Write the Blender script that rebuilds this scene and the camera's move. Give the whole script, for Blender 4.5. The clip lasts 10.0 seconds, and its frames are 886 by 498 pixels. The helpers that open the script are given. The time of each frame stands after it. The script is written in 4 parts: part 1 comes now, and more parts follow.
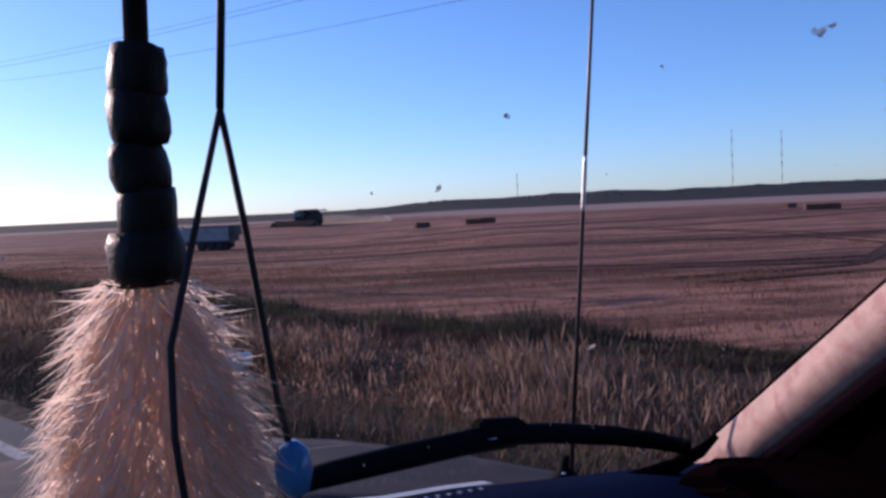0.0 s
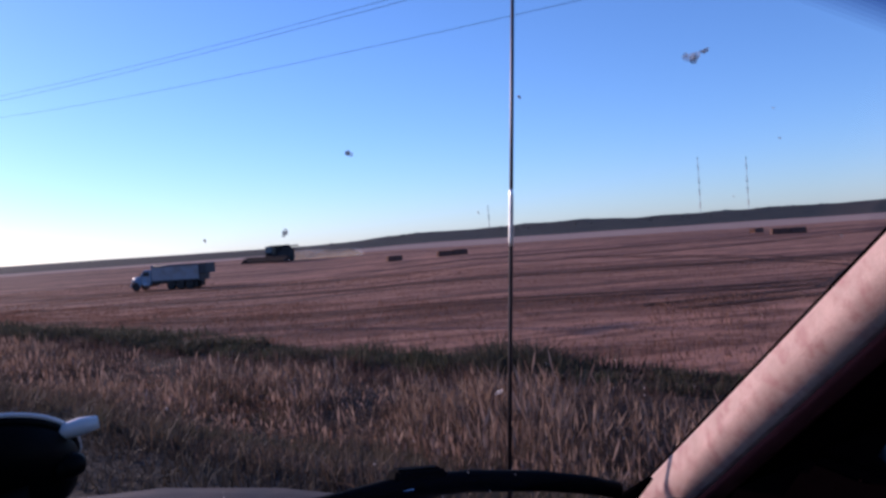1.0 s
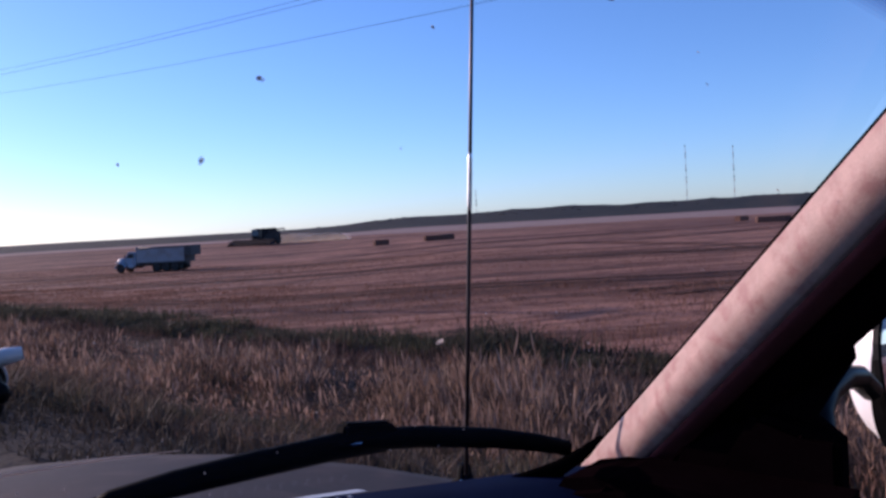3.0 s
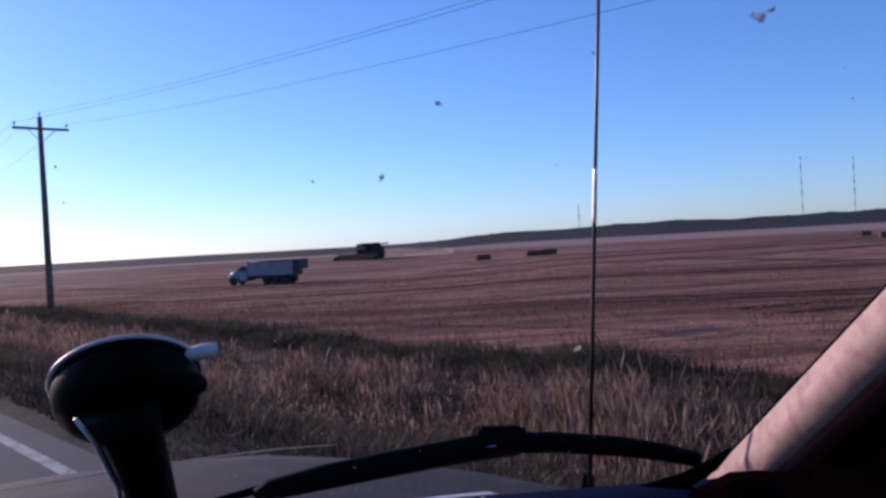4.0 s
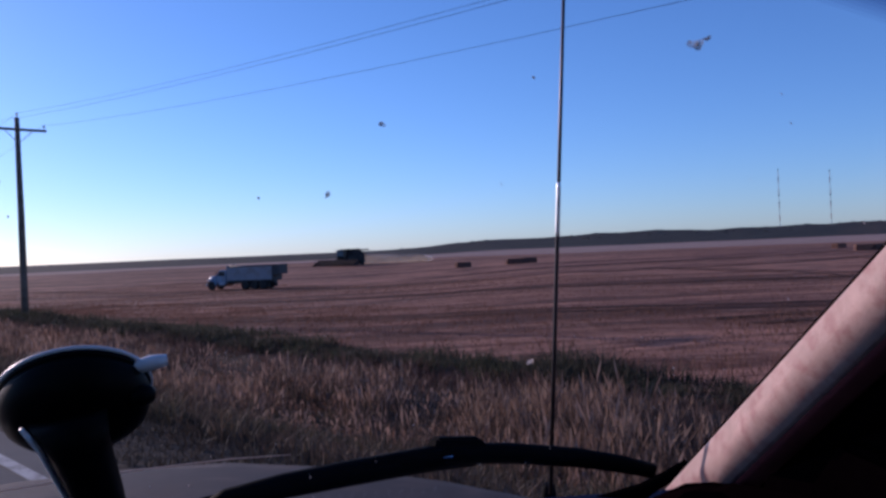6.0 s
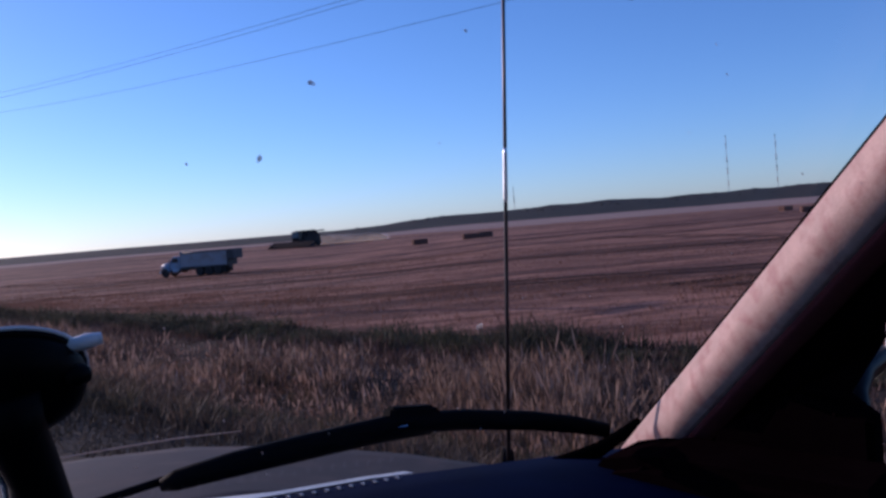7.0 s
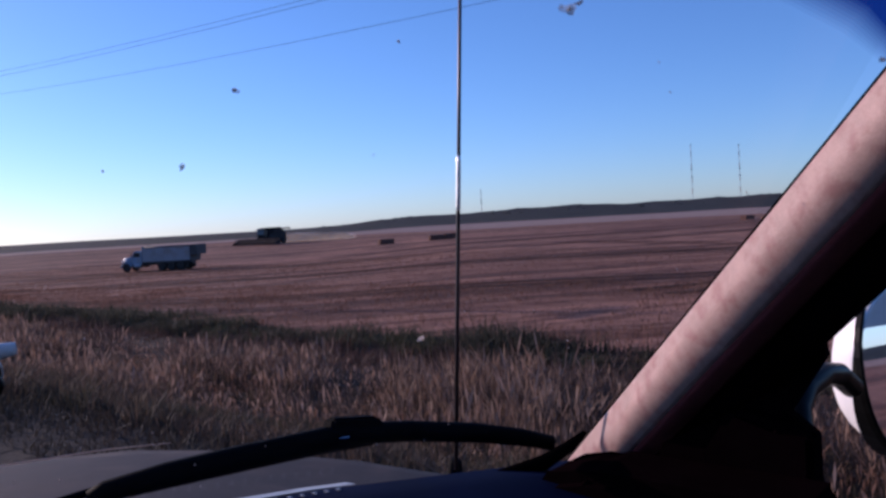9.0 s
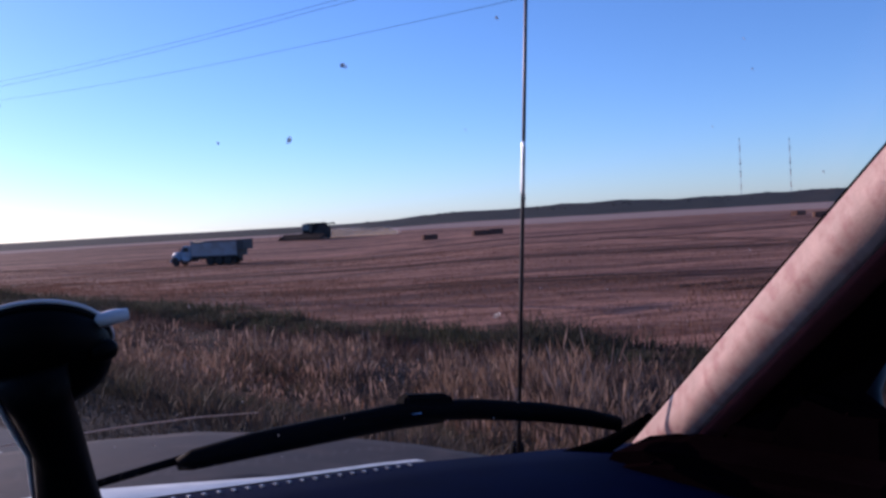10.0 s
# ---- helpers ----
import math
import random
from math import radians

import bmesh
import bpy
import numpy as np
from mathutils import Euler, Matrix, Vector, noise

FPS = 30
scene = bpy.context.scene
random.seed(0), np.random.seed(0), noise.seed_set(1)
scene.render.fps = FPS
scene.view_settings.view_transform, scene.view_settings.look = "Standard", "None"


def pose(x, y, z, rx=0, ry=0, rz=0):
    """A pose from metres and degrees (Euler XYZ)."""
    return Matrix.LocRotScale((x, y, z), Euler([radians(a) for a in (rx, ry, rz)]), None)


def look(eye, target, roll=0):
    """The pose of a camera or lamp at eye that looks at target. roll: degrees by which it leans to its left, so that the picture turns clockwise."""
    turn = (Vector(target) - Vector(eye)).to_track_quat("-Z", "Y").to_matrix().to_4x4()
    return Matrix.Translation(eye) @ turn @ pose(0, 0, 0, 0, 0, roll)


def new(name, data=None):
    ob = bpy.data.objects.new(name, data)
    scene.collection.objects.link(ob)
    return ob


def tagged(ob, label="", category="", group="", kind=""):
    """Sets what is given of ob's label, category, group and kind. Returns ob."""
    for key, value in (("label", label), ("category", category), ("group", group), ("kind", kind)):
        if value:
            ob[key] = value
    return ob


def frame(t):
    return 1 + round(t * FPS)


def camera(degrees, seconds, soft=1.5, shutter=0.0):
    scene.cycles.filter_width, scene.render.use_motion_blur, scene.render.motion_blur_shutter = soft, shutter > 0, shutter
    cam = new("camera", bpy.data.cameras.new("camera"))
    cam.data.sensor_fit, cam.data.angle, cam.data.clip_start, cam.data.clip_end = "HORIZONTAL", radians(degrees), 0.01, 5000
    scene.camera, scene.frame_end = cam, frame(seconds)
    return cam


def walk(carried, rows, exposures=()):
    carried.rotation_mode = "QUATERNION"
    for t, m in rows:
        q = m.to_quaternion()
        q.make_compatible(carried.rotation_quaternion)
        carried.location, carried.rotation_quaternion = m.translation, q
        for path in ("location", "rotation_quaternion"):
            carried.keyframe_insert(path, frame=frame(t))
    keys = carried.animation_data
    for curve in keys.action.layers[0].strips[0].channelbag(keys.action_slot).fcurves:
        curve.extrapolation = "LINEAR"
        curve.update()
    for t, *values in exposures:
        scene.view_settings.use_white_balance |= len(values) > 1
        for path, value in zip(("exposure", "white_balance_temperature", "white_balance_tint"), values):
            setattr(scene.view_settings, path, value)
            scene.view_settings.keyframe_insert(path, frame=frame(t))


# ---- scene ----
cam = camera(57.7, 10.0, soft=2.9)
ROWS = [
    (0, pose(-0.0717, 0.2104, 1.5237, 87.00, 2.56, -1.99)),
    (0.5, pose(-0.0061, 0.2644, 1.5206, 86.71, 3.07, -6.70)),
    (1, pose(-0.0018, 0.2466, 1.5265, 89.19, 3.87, -3.96)),
    (1.5, pose(0.0149, 0.2589, 1.5099, 87.32, 3.15, -6.66)),
    (2, pose(0.0486, 0.2536, 1.5021, 87.02, 4.13, -7.65)),
    (2.2, pose(0.0459, 0.2450, 1.5022, 87.63, 4.63, -7.29)),
    (3.3, pose(0.0219, 0.2304, 1.4919, 88.33, 2.90, -3.65)),
    (3.5, pose(0.0053, 0.2206, 1.4990, 90.50, 3.57, -2.02)),
    (4, pose(-0.0012, 0.1972, 1.4929, 89.53, 3.20, 2.37)),
    (4.5, pose(0.0180, 0.1942, 1.4972, 89.77, 4.23, 1.55)),
    (5, pose(0.0216, 0.1973, 1.4854, 88.90, 3.97, 1.29)),
    (5.5, pose(0.0263, 0.1912, 1.4855, 89.94, 4.14, 0.38)),
    (5.7, pose(0.0202, 0.1848, 1.5003, 90.06, 2.83, 0.58)),
    (6.8, pose(0.0329, 0.1945, 1.4871, 88.62, 2.36, 1.31)),
    (7, pose(0.0327, 0.1949, 1.4870, 88.12, 4.70, -2.15)),
    (7.5, pose(0.0305, 0.1877, 1.4878, 89.19, 5.71, -0.73)),
    (8, pose(0.0303, 0.2047, 1.4840, 87.61, 5.26, -2.78)),
    (8.5, pose(0.0385, 0.1999, 1.4985, 88.82, 4.55, -2.27)),
    (9, pose(0.0561, 0.2076, 1.4945, 88.02, 3.29, -4.50)),
    (9.5, pose(0.0223, 0.1910, 1.4951, 88.77, 2.55, -1.57)),
    (10, pose(0.0226, 0.1895, 1.4808, 87.88, 3.25, -1.41)),
]
walk(cam, ROWS, exposures=[(0, 0.36, 5600, 29), (1, 0.42, 5550, 29), (1.5, 0.22, 5400, 29), (2, 0.4, 5520, 29), (3.5, 0.44, 5620, 29), (4, 0.27, 5480, 29), (4.5, 0.0, 5300, 29), (5.5, 0.02, 5320, 29), (7.5, 0.1, 5340, 29), (8.5, 0.36, 5500, 29), (9, 0.18, 5430, 29), (10, 0.34, 5480, 29)])

# ---- world and sun ----
SUN_AZ, SUN_EL = -55.0, 16.0   # degrees, from +y towards +x, and above the horizon
world = bpy.data.worlds.new("sky")
scene.world = world
world.use_nodes = True
wt = world.node_tree
sky = wt.nodes.new("ShaderNodeTexSky")
sky.sky_type, sky.sun_disc = "NISHITA", False
sky.sun_elevation, sky.sun_rotation = radians(SUN_EL), radians(SUN_AZ)
sky.altitude, sky.air_density, sky.dust_density, sky.ozone_density = 800, 1.0, 0.55, 5.0
wt.links.new(sky.outputs[0], wt.nodes["Background"].inputs[0])
wt.nodes["Background"].inputs[1].default_value = 0.13
sun = new("sun", bpy.data.lights.new("sun", "SUN"))
sun.data.energy, sun.data.angle, sun.data.color = 4.2, radians(0.5), (1.0, 0.75, 0.54)
sun_dir = Vector((math.sin(radians(SUN_AZ)) * math.cos(radians(SUN_EL)),
                  math.cos(radians(SUN_AZ)) * math.cos(radians(SUN_EL)), math.sin(radians(SUN_EL))))
sun.matrix_world = look(sun_dir * 60, (0, 0, 0))


# ---- materials ----
class Net:
    """A small builder for node materials."""

    def __init__(self, name):
        self.mat = bpy.data.materials.new(name)
        self.mat.use_nodes = True
        self.t = self.mat.node_tree
        self.bsdf = self.t.nodes["Principled BSDF"]

    def put(self, kind, **values):
        n = self.t.nodes.new(kind)
        for k, v in values.items():
            n.inputs[k.replace("_", " ")].default_value = v
        return n

    def link(self, a, b):
        self.t.links.new(a, b)

    def math(self, op, a, b=0.0, clamp=False):
        n = self.t.nodes.new("ShaderNodeMath")
        n.operation, n.use_clamp = op, clamp
        for i, v in enumerate((a, b)):
            if isinstance(v, (int, float)):
                n.inputs[i].default_value = v
            else:
                self.link(v, n.inputs[i])
        return n.outputs[0]

    def noise(self, vec, scale, detail=4.0, rough=0.6):
        n = self.put("ShaderNodeTexNoise", Scale=scale, Detail=detail, Roughness=rough)
        if vec is not None:
            self.link(vec, n.inputs["Vector"])
        return n.outputs["Fac"]

    def ramp(self, fac, lo, hi):
        n = self.t.nodes.new("ShaderNodeMapRange")
        n.interpolation_type = "SMOOTHSTEP"
        n.inputs["From Min"].default_value, n.inputs["From Max"].default_value = lo, hi
        self.link(fac, n.inputs["Value"])
        return n.outputs["Result"]

    def mix(self, fac, a, b):
        n = self.t.nodes.new("ShaderNodeMix")
        n.data_type = "RGBA"
        for i, v in ((0, fac), (6, a), (7, b)):
            if isinstance(v, (int, float)):
                n.inputs[i].default_value = v
            elif isinstance(v, tuple):
                n.inputs[i].default_value = (*v, 1)
            else:
                self.link(v, n.inputs[i])
        return n.outputs[2]

    def stretch(self, vec, sx, sy, sz):
        n = self.t.nodes.new("ShaderNodeMapping")
        self.link(vec, n.inputs["Vector"])
        n.inputs["Scale"].default_value = (sx, sy, sz)
        return n.outputs[0]

    def coord(self):
        return self.t.nodes.new("ShaderNodeTexCoord").outputs["Object"]

    def bump(self, height, strength, distance=0.01):
        n = self.put("ShaderNodeBump", Strength=strength, Distance=distance)
        self.link(height, n.inputs["Height"])
        self.link(n.outputs[0], self.bsdf.inputs["Normal"])

    def done(self, colour=None, rough=0.6, metal=0.0):
        b = self.bsdf
        if colour is not None:
            if isinstance(colour, tuple):
                b.inputs["Base Color"].default_value = (*colour, 1)
            else:
                self.link(colour, b.inputs["Base Color"])
        if isinstance(rough, (int, float)):
            b.inputs["Roughness"].default_value = rough
        else:
            self.link(rough, b.inputs["Roughness"])
        b.inputs["Metallic"].default_value = metal
        return self.mat


def surface(name, colour, rough=0.6, metal=0.0, vary=0.25, scale=6.0, fine=60.0, relief=0.15, depth=0.002, dirt=None, dirty=0.0, shine=0.5):
    """A worn surface: its colour varies at two scales, with dirt in patches and a fine relief."""
    n = Net(name)
    c = n.coord()
    big, small = n.noise(c, scale), n.noise(c, fine, 3.0)
    dark = tuple(v * (1 - vary) for v in colour)
    light = tuple(min(1.0, v * (1 + vary)) for v in colour)
    col = n.mix(n.ramp(n.math("ADD", n.math("MULTIPLY", big, 0.65), n.math("MULTIPLY", small, 0.35)), 0.3, 0.7), dark, light)
    if dirt:
        col = n.mix(n.math("MULTIPLY", n.ramp(n.noise(c, scale * 1.7, 5.0), 0.45, 0.7), dirty), col, dirt)
    n.bump(small, relief, depth)
    n.bsdf.inputs["Specular IOR Level"].default_value = shine
    r = n.math("ADD", n.math("MULTIPLY", big, 0.2), rough - 0.1, True)
    return n.done(col, r, metal)


def blades(name, low, high, rough=0.7, through_light=0.3, blotch=0.6, drift=None):
    """Stalks and leaves: every island has a tone of its own between two colours; drift is the tone of whole patches."""
    n = Net(name)
    g = n.t.nodes.new("ShaderNodeNewGeometry")
    col = n.mix(g.outputs["Random Per Island"], low, high)
    if drift:
        patch = n.noise(n.coord(), 0.45, 4.0, 0.65)
        col = n.mix(n.math("MULTIPLY", n.ramp(patch, 0.46, 0.62), 0.8), col, drift)
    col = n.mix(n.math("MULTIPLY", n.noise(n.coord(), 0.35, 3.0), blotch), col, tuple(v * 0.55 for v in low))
    n.bsdf.inputs["Roughness"].default_value = rough
    n.bsdf.inputs["Specular IOR Level"].default_value = 0.2
    n.link(col, n.bsdf.inputs["Base Color"])
    tr = n.t.nodes.new("ShaderNodeBsdfTranslucent")
    n.link(col, tr.inputs["Color"])
    mx = n.t.nodes.new("ShaderNodeMixShader")
    mx.inputs[0].default_value = through_light
    n.link(n.bsdf.outputs[0], mx.inputs[1])
    n.link(tr.outputs[0], mx.inputs[2])
    n.link(mx.outputs[0], n.t.nodes["Material Output"].inputs[0])
    return n.mat


def pane(name, tint, mirror=0.04, rough=0.0):
    """Clear glass: it lets light pass straight on and mirrors more at a flat angle."""
    n = Net(name)
    out = n.t.nodes["Material Output"]
    tr = n.t.nodes.new("ShaderNodeBsdfTransparent")
    tr.inputs[0].default_value = (*tint, 1)
    gl = n.put("ShaderNodeBsdfGlossy", Roughness=rough)
    fr = n.put("ShaderNodeFresnel", IOR=1.3)
    mx = n.t.nodes.new("ShaderNodeMixShader")
    n.link(n.math("MULTIPLY", fr.outputs[0], mirror / 0.04 * 0.6), mx.inputs[0])
    n.link(tr.outputs[0], mx.inputs[1])
    n.link(gl.outputs[0], mx.inputs[2])
    n.link(mx.outputs[0], out.inputs[0])
    return n.mat


def ground_material():
    n = Net("field_soil")
    pos = n.t.nodes.new("ShaderNodeNewGeometry").outputs["Position"]

    def dot(v):
        d = n.t.nodes.new("ShaderNodeVectorMath")
        d.operation = "DOT_PRODUCT"
        n.link(pos, d.inputs[0])
        d.inputs[1].default_value = v
        return d.outputs["Value"]
    s, l = dot((0.7071, 0.7071, 0)), dot((-0.7071, 0.7071, 0))
    ln = n.t.nodes.new("ShaderNodeVectorMath")
    ln.operation = "LENGTH"
    n.link(pos, ln.inputs[0])
    r = ln.outputs["Value"]
    road_vec = n.t.nodes.new("ShaderNodeCombineXYZ")
    n.link(s, road_vec.inputs[0])
    n.link(l, road_vec.inputs[1])
    v = road_vec.outputs[0]
    spin = n.t.nodes.new("ShaderNodeVectorRotate")
    spin.rotation_type = "Z_AXIS"
    spin.inputs["Angle"].default_value = radians(-8)
    n.link(pos, spin.inputs["Vector"])
    turned = spin.outputs[0]
    wide = n.noise(n.stretch(turned, 0.010, 0.13, 1), 1.0, 5.0, 0.65)
    rows = n.noise(n.stretch(turned, 0.03, 0.75, 1), 1.0, 4.0, 0.65)
    fine = n.noise(n.stretch(v, 3.0, 0.8, 1), 1.0, 5.0, 0.7)
    clods = n.noise(pos, 1.4, 5.0, 0.7)
    # cut stubble in rows along the road
    col = n.mix(n.ramp(rows, 0.40, 0.60), (0.135, 0.060, 0.040), (0.37, 0.181, 0.120))
    col = n.mix(n.math("MULTIPLY", n.ramp(fine, 0.4, 0.7), 0.5), col, (0.42, 0.225, 0.152))
    col = n.mix(n.math("MULTIPLY", n.ramp(wide, 0.49, 0.57), 0.85), col, (0.070, 0.033, 0.026))
    mottle = n.noise(n.stretch(turned, 0.22, 0.6, 1), 1.0, 6.0, 0.75)
    col = n.mix(n.math("MULTIPLY", n.ramp(mottle, 0.50, 0.60), 0.7), col, (0.078, 0.036, 0.028))
    col = n.mix(n.math("MULTIPLY", n.ramp(mottle, 0.44, 0.36), 0.4), col, (0.47, 0.26, 0.178))
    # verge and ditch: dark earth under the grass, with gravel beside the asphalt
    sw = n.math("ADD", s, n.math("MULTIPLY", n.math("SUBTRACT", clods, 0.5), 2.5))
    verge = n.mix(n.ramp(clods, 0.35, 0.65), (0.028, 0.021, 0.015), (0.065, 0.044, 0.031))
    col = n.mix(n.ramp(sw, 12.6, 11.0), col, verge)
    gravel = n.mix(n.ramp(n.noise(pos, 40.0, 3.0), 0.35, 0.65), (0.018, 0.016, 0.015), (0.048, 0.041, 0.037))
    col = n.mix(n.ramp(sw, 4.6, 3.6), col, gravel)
    # a pale strip of cut straw far out, and dark scrub on the rise behind it
    az = n.math("ARCTAN2", dot((1, 0, 0)), dot((0, 1, 0)))
    right = n.ramp(az, -0.10, 0.08)
    warp = n.math("ADD", 0.86, n.math("MULTIPLY", wide, 0.28))
    rw = n.math("MULTIPLY", r, warp)
    near = n.math("ADD", 238.0, n.math("MULTIPLY", right, 10.0))
    far = n.math("ADD", 285.0, n.math("MULTIPLY", right, 190.0))
    straw = n.mix(n.ramp(rows, 0.3, 0.7), (0.27, 0.19, 0.155), (0.40, 0.295, 0.245))
    straw = n.mix(n.math("MULTIPLY", n.ramp(mottle, 0.47, 0.60), 0.55), straw, (0.20, 0.11, 0.08))
    col = n.mix(n.math("GREATER_THAN", rw, near), col, straw)
    scrub = n.mix(n.ramp(n.noise(pos, 0.03, 5.0), 0.4, 0.62), (0.018, 0.020, 0.018), (0.045, 0.040, 0.032))
    col = n.mix(n.math("GREATER_THAN", rw, far), col, scrub)
    n.bump(n.math("ADD", n.math("MULTIPLY", fine, 0.5), clods), 0.6, 0.12)
    n.bsdf.inputs["Specular IOR Level"].default_value = 0.1
    return n.done(col, 0.95)


def asphalt_material():
    n = Net("asphalt")
    c = n.coord()
    grit, patch = n.noise(c, 90.0, 3.0), n.noise(c, 0.8, 5.0)
    col = n.mix(n.ramp(patch, 0.35, 0.65), (0.030, 0.030, 0.033), (0.052, 0.050, 0.05))
    col = n.mix(n.math("MULTIPLY", n.ramp(grit, 0.5, 0.75), 0.5), col, (0.10, 0.095, 0.09))
    n.bump(grit, 0.4, 0.004)
    return n.done(col, 0.85)


M_GROUND, M_ASPHALT = ground_material(), asphalt_material()
M_LINE = surface("road_paint", (0.30, 0.30, 0.29), 0.7, vary=0.3, scale=4, fine=30, dirt=(0.07, 0.068, 0.065), dirty=0.95)
M_DRY = blades("dry_grass", (0.115, 0.069, 0.048), (0.48, 0.325, 0.235), drift=(0.26, 0.132, 0.085))
M_SEED = blades("seed_heads", (0.26, 0.155, 0.11), (0.52, 0.35, 0.26))
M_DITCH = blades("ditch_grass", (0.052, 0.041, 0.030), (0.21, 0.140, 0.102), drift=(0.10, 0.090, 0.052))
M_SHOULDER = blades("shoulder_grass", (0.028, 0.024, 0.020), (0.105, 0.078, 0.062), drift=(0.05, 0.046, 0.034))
M_LITTER = blades("matted_grass", (0.064, 0.041, 0.034), (0.22, 0.138, 0.110), drift=(0.10, 0.061, 0.050))
M_GREEN = blades("weeds", (0.032, 0.032, 0.022), (0.12, 0.106, 0.066), drift=(0.080, 0.085, 0.042))
M_STUBBLE = blades("stubble", (0.11, 0.053, 0.037), (0.34, 0.180, 0.120))
M_SCRUB = surface("scrub", (0.035, 0.036, 0.028), 0.9, vary=0.4, scale=0.3, fine=4)
M_WOOD = surface("weathered_pole", (0.16, 0.115, 0.085), 0.85, vary=0.4, scale=3, fine=40, relief=0.5, depth=0.01, shine=0.2)
M_CABLE = surface("cable", (0.02, 0.02, 0.022), 0.9, vary=0.1, shine=0.05)
M_PORCELAIN = surface("porcelain", (0.42, 0.43, 0.45), 0.25, vary=0.1)
M_STEEL = surface("galvanised", (0.35, 0.36, 0.38), 0.45, 0.7, vary=0.2)
M_MAST_RED = surface("mast_red", (0.30, 0.05, 0.04), 0.6)
M_MAST_WHITE = surface("mast_white", (0.55, 0.55, 0.55), 0.6)
M_STRAW = surface("baled_straw", (0.11, 0.05, 0.036), 0.95, vary=0.45, scale=2, fine=25, relief=0.8, depth=0.03)
M_TWINE = surface("twine", (0.30, 0.18, 0.10), 0.9)
M_TRUCK_BLUE = surface("truck_paint", (0.22, 0.30, 0.39), 0.4, vary=0.15, scale=1.5, dirt=(0.22, 0.17, 0.13), dirty=0.5)
M_TRUCK_BOX = surface("box_steel", (0.25, 0.255, 0.27), 0.55, vary=0.15, scale=0.8, dirt=(0.2, 0.15, 0.12), dirty=0.5)
M_DARK = surface("dark_steel", (0.035, 0.035, 0.038), 0.6, vary=0.3)
M_RUBBER = surface("tyre_rubber", (0.028, 0.027, 0.026), 0.9, vary=0.3, scale=3, dirt=(0.14, 0.10, 0.075), dirty=0.6, shine=0.2)
M_RIM = surface("rim", (0.40, 0.38, 0.36), 0.5, 0.3, vary=0.3)
M_CAB_GLASS = surface("dark_glass", (0.02, 0.022, 0.026), 0.16, vary=0.1, relief=0.0)
M_COMBINE = surface("combine_paint", (0.022, 0.018, 0.02), 0.6, vary=0.3, scale=1, dirt=(0.08, 0.06, 0.05), dirty=0.5, shine=0.2)
M_HEADER = surface("header_paint", (0.026, 0.015, 0.016), 0.7, vary=0.3, dirt=(0.045, 0.033, 0.028), dirty=0.4, shine=0.2)
M_LAMP = surface("lamp_glass", (0.7, 0.7, 0.66), 0.15, vary=0.1)
M_HOOD = surface("bonnet_paint", (0.046, 0.034, 0.031), 0.7, 0.0, vary=0.25, scale=5, fine=120, relief=0.05, dirt=(0.085, 0.060, 0.050), dirty=0.6, shine=0.12)
M_FENDER = surface("fender_paint", (0.03, 0.03, 0.033), 0.35, 0.0, vary=0.12, scale=3, fine=120, relief=0.03)
M_BODY = surface("body_paint", (0.33, 0.33, 0.335), 0.3, 0.6, vary=0.08, scale=2, fine=200, relief=0.02, dirt=(0.16, 0.12, 0.095), dirty=0.5)
M_COWL = surface("cowl_plastic", (0.42, 0.44, 0.47), 0.4, vary=0.2, scale=8)
M_MOUNT = surface("mount_plastic", (0.002, 0.002, 0.0025), 0.5, vary=0.3, scale=20, relief=0.03, shine=0.06)
M_ARM = surface("arm_plastic", (0.003, 0.003, 0.003), 0.36, vary=0.3, scale=20, relief=0.02, shine=0.08)
M_WIPER = surface("wiper_rubber", (0.0028, 0.0026, 0.003), 0.7, vary=0.3, scale=30, shine=0.04)
M_SEAL = surface("glass_seal", (0.0022, 0.002, 0.0022), 1.0, shine=0.0)
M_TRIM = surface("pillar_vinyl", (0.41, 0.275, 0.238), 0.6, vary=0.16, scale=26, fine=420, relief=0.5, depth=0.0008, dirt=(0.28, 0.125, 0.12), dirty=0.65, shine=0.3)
# same trim beyond the sunlit part: its shade is put into this maroon
M_TRIM_SHADE = surface("trim_shade_vinyl", (0.16, 0.043, 0.046), 0.8, vary=0.2, scale=20, fine=420, relief=0.4, depth=0.0006, shine=0.05)
# also the pillar's rear half, whose shade is put into this near-black
M_TRIM_DARK = surface("door_shade_vinyl", (0.0040, 0.0019, 0.0026), 0.9, vary=0.3, scale=12, fine=400, relief=0.4, depth=0.0006, shine=0.0)
M_DASH = surface("dash_vinyl", (0.0014, 0.0058, 0.027), 0.9, vary=0.2, scale=12, fine=420, relief=0.5, depth=0.0006, shine=0.02)
M_LINER = surface("roof_liner", (0.24, 0.22, 0.21), 0.95, vary=0.1)
M_AERIAL = surface("aerial_steel", (0.065, 0.058, 0.062), 0.42, 1.0, vary=0.1, relief=0.0)
# pale metal for the stretch of aerial that shows a highlight
M_ROD_GLINT = surface("rod_glint_metal", (0.80, 0.78, 0.76), 0.40, 1.0, vary=0.1, scale=60, relief=0.0)
M_CHROME = surface("chrome", (0.75, 0.76, 0.78), 0.12, 1.0, vary=0.05, relief=0.0)
M_MIRROR = surface("mirror_silver", (0.85, 0.86, 0.87), 0.02, 1.0, vary=0.01, relief=0.0)
M_SHELL = surface("mirror_shell", (0.84, 0.83, 0.81), 0.35, vary=0.08, scale=6)
M_GLASS = pane("windscreen_glass", (0.95, 0.97, 0.97), 0.03)
M_BAND = pane("tint_band", (0.05, 0.09, 0.30), 0.012)
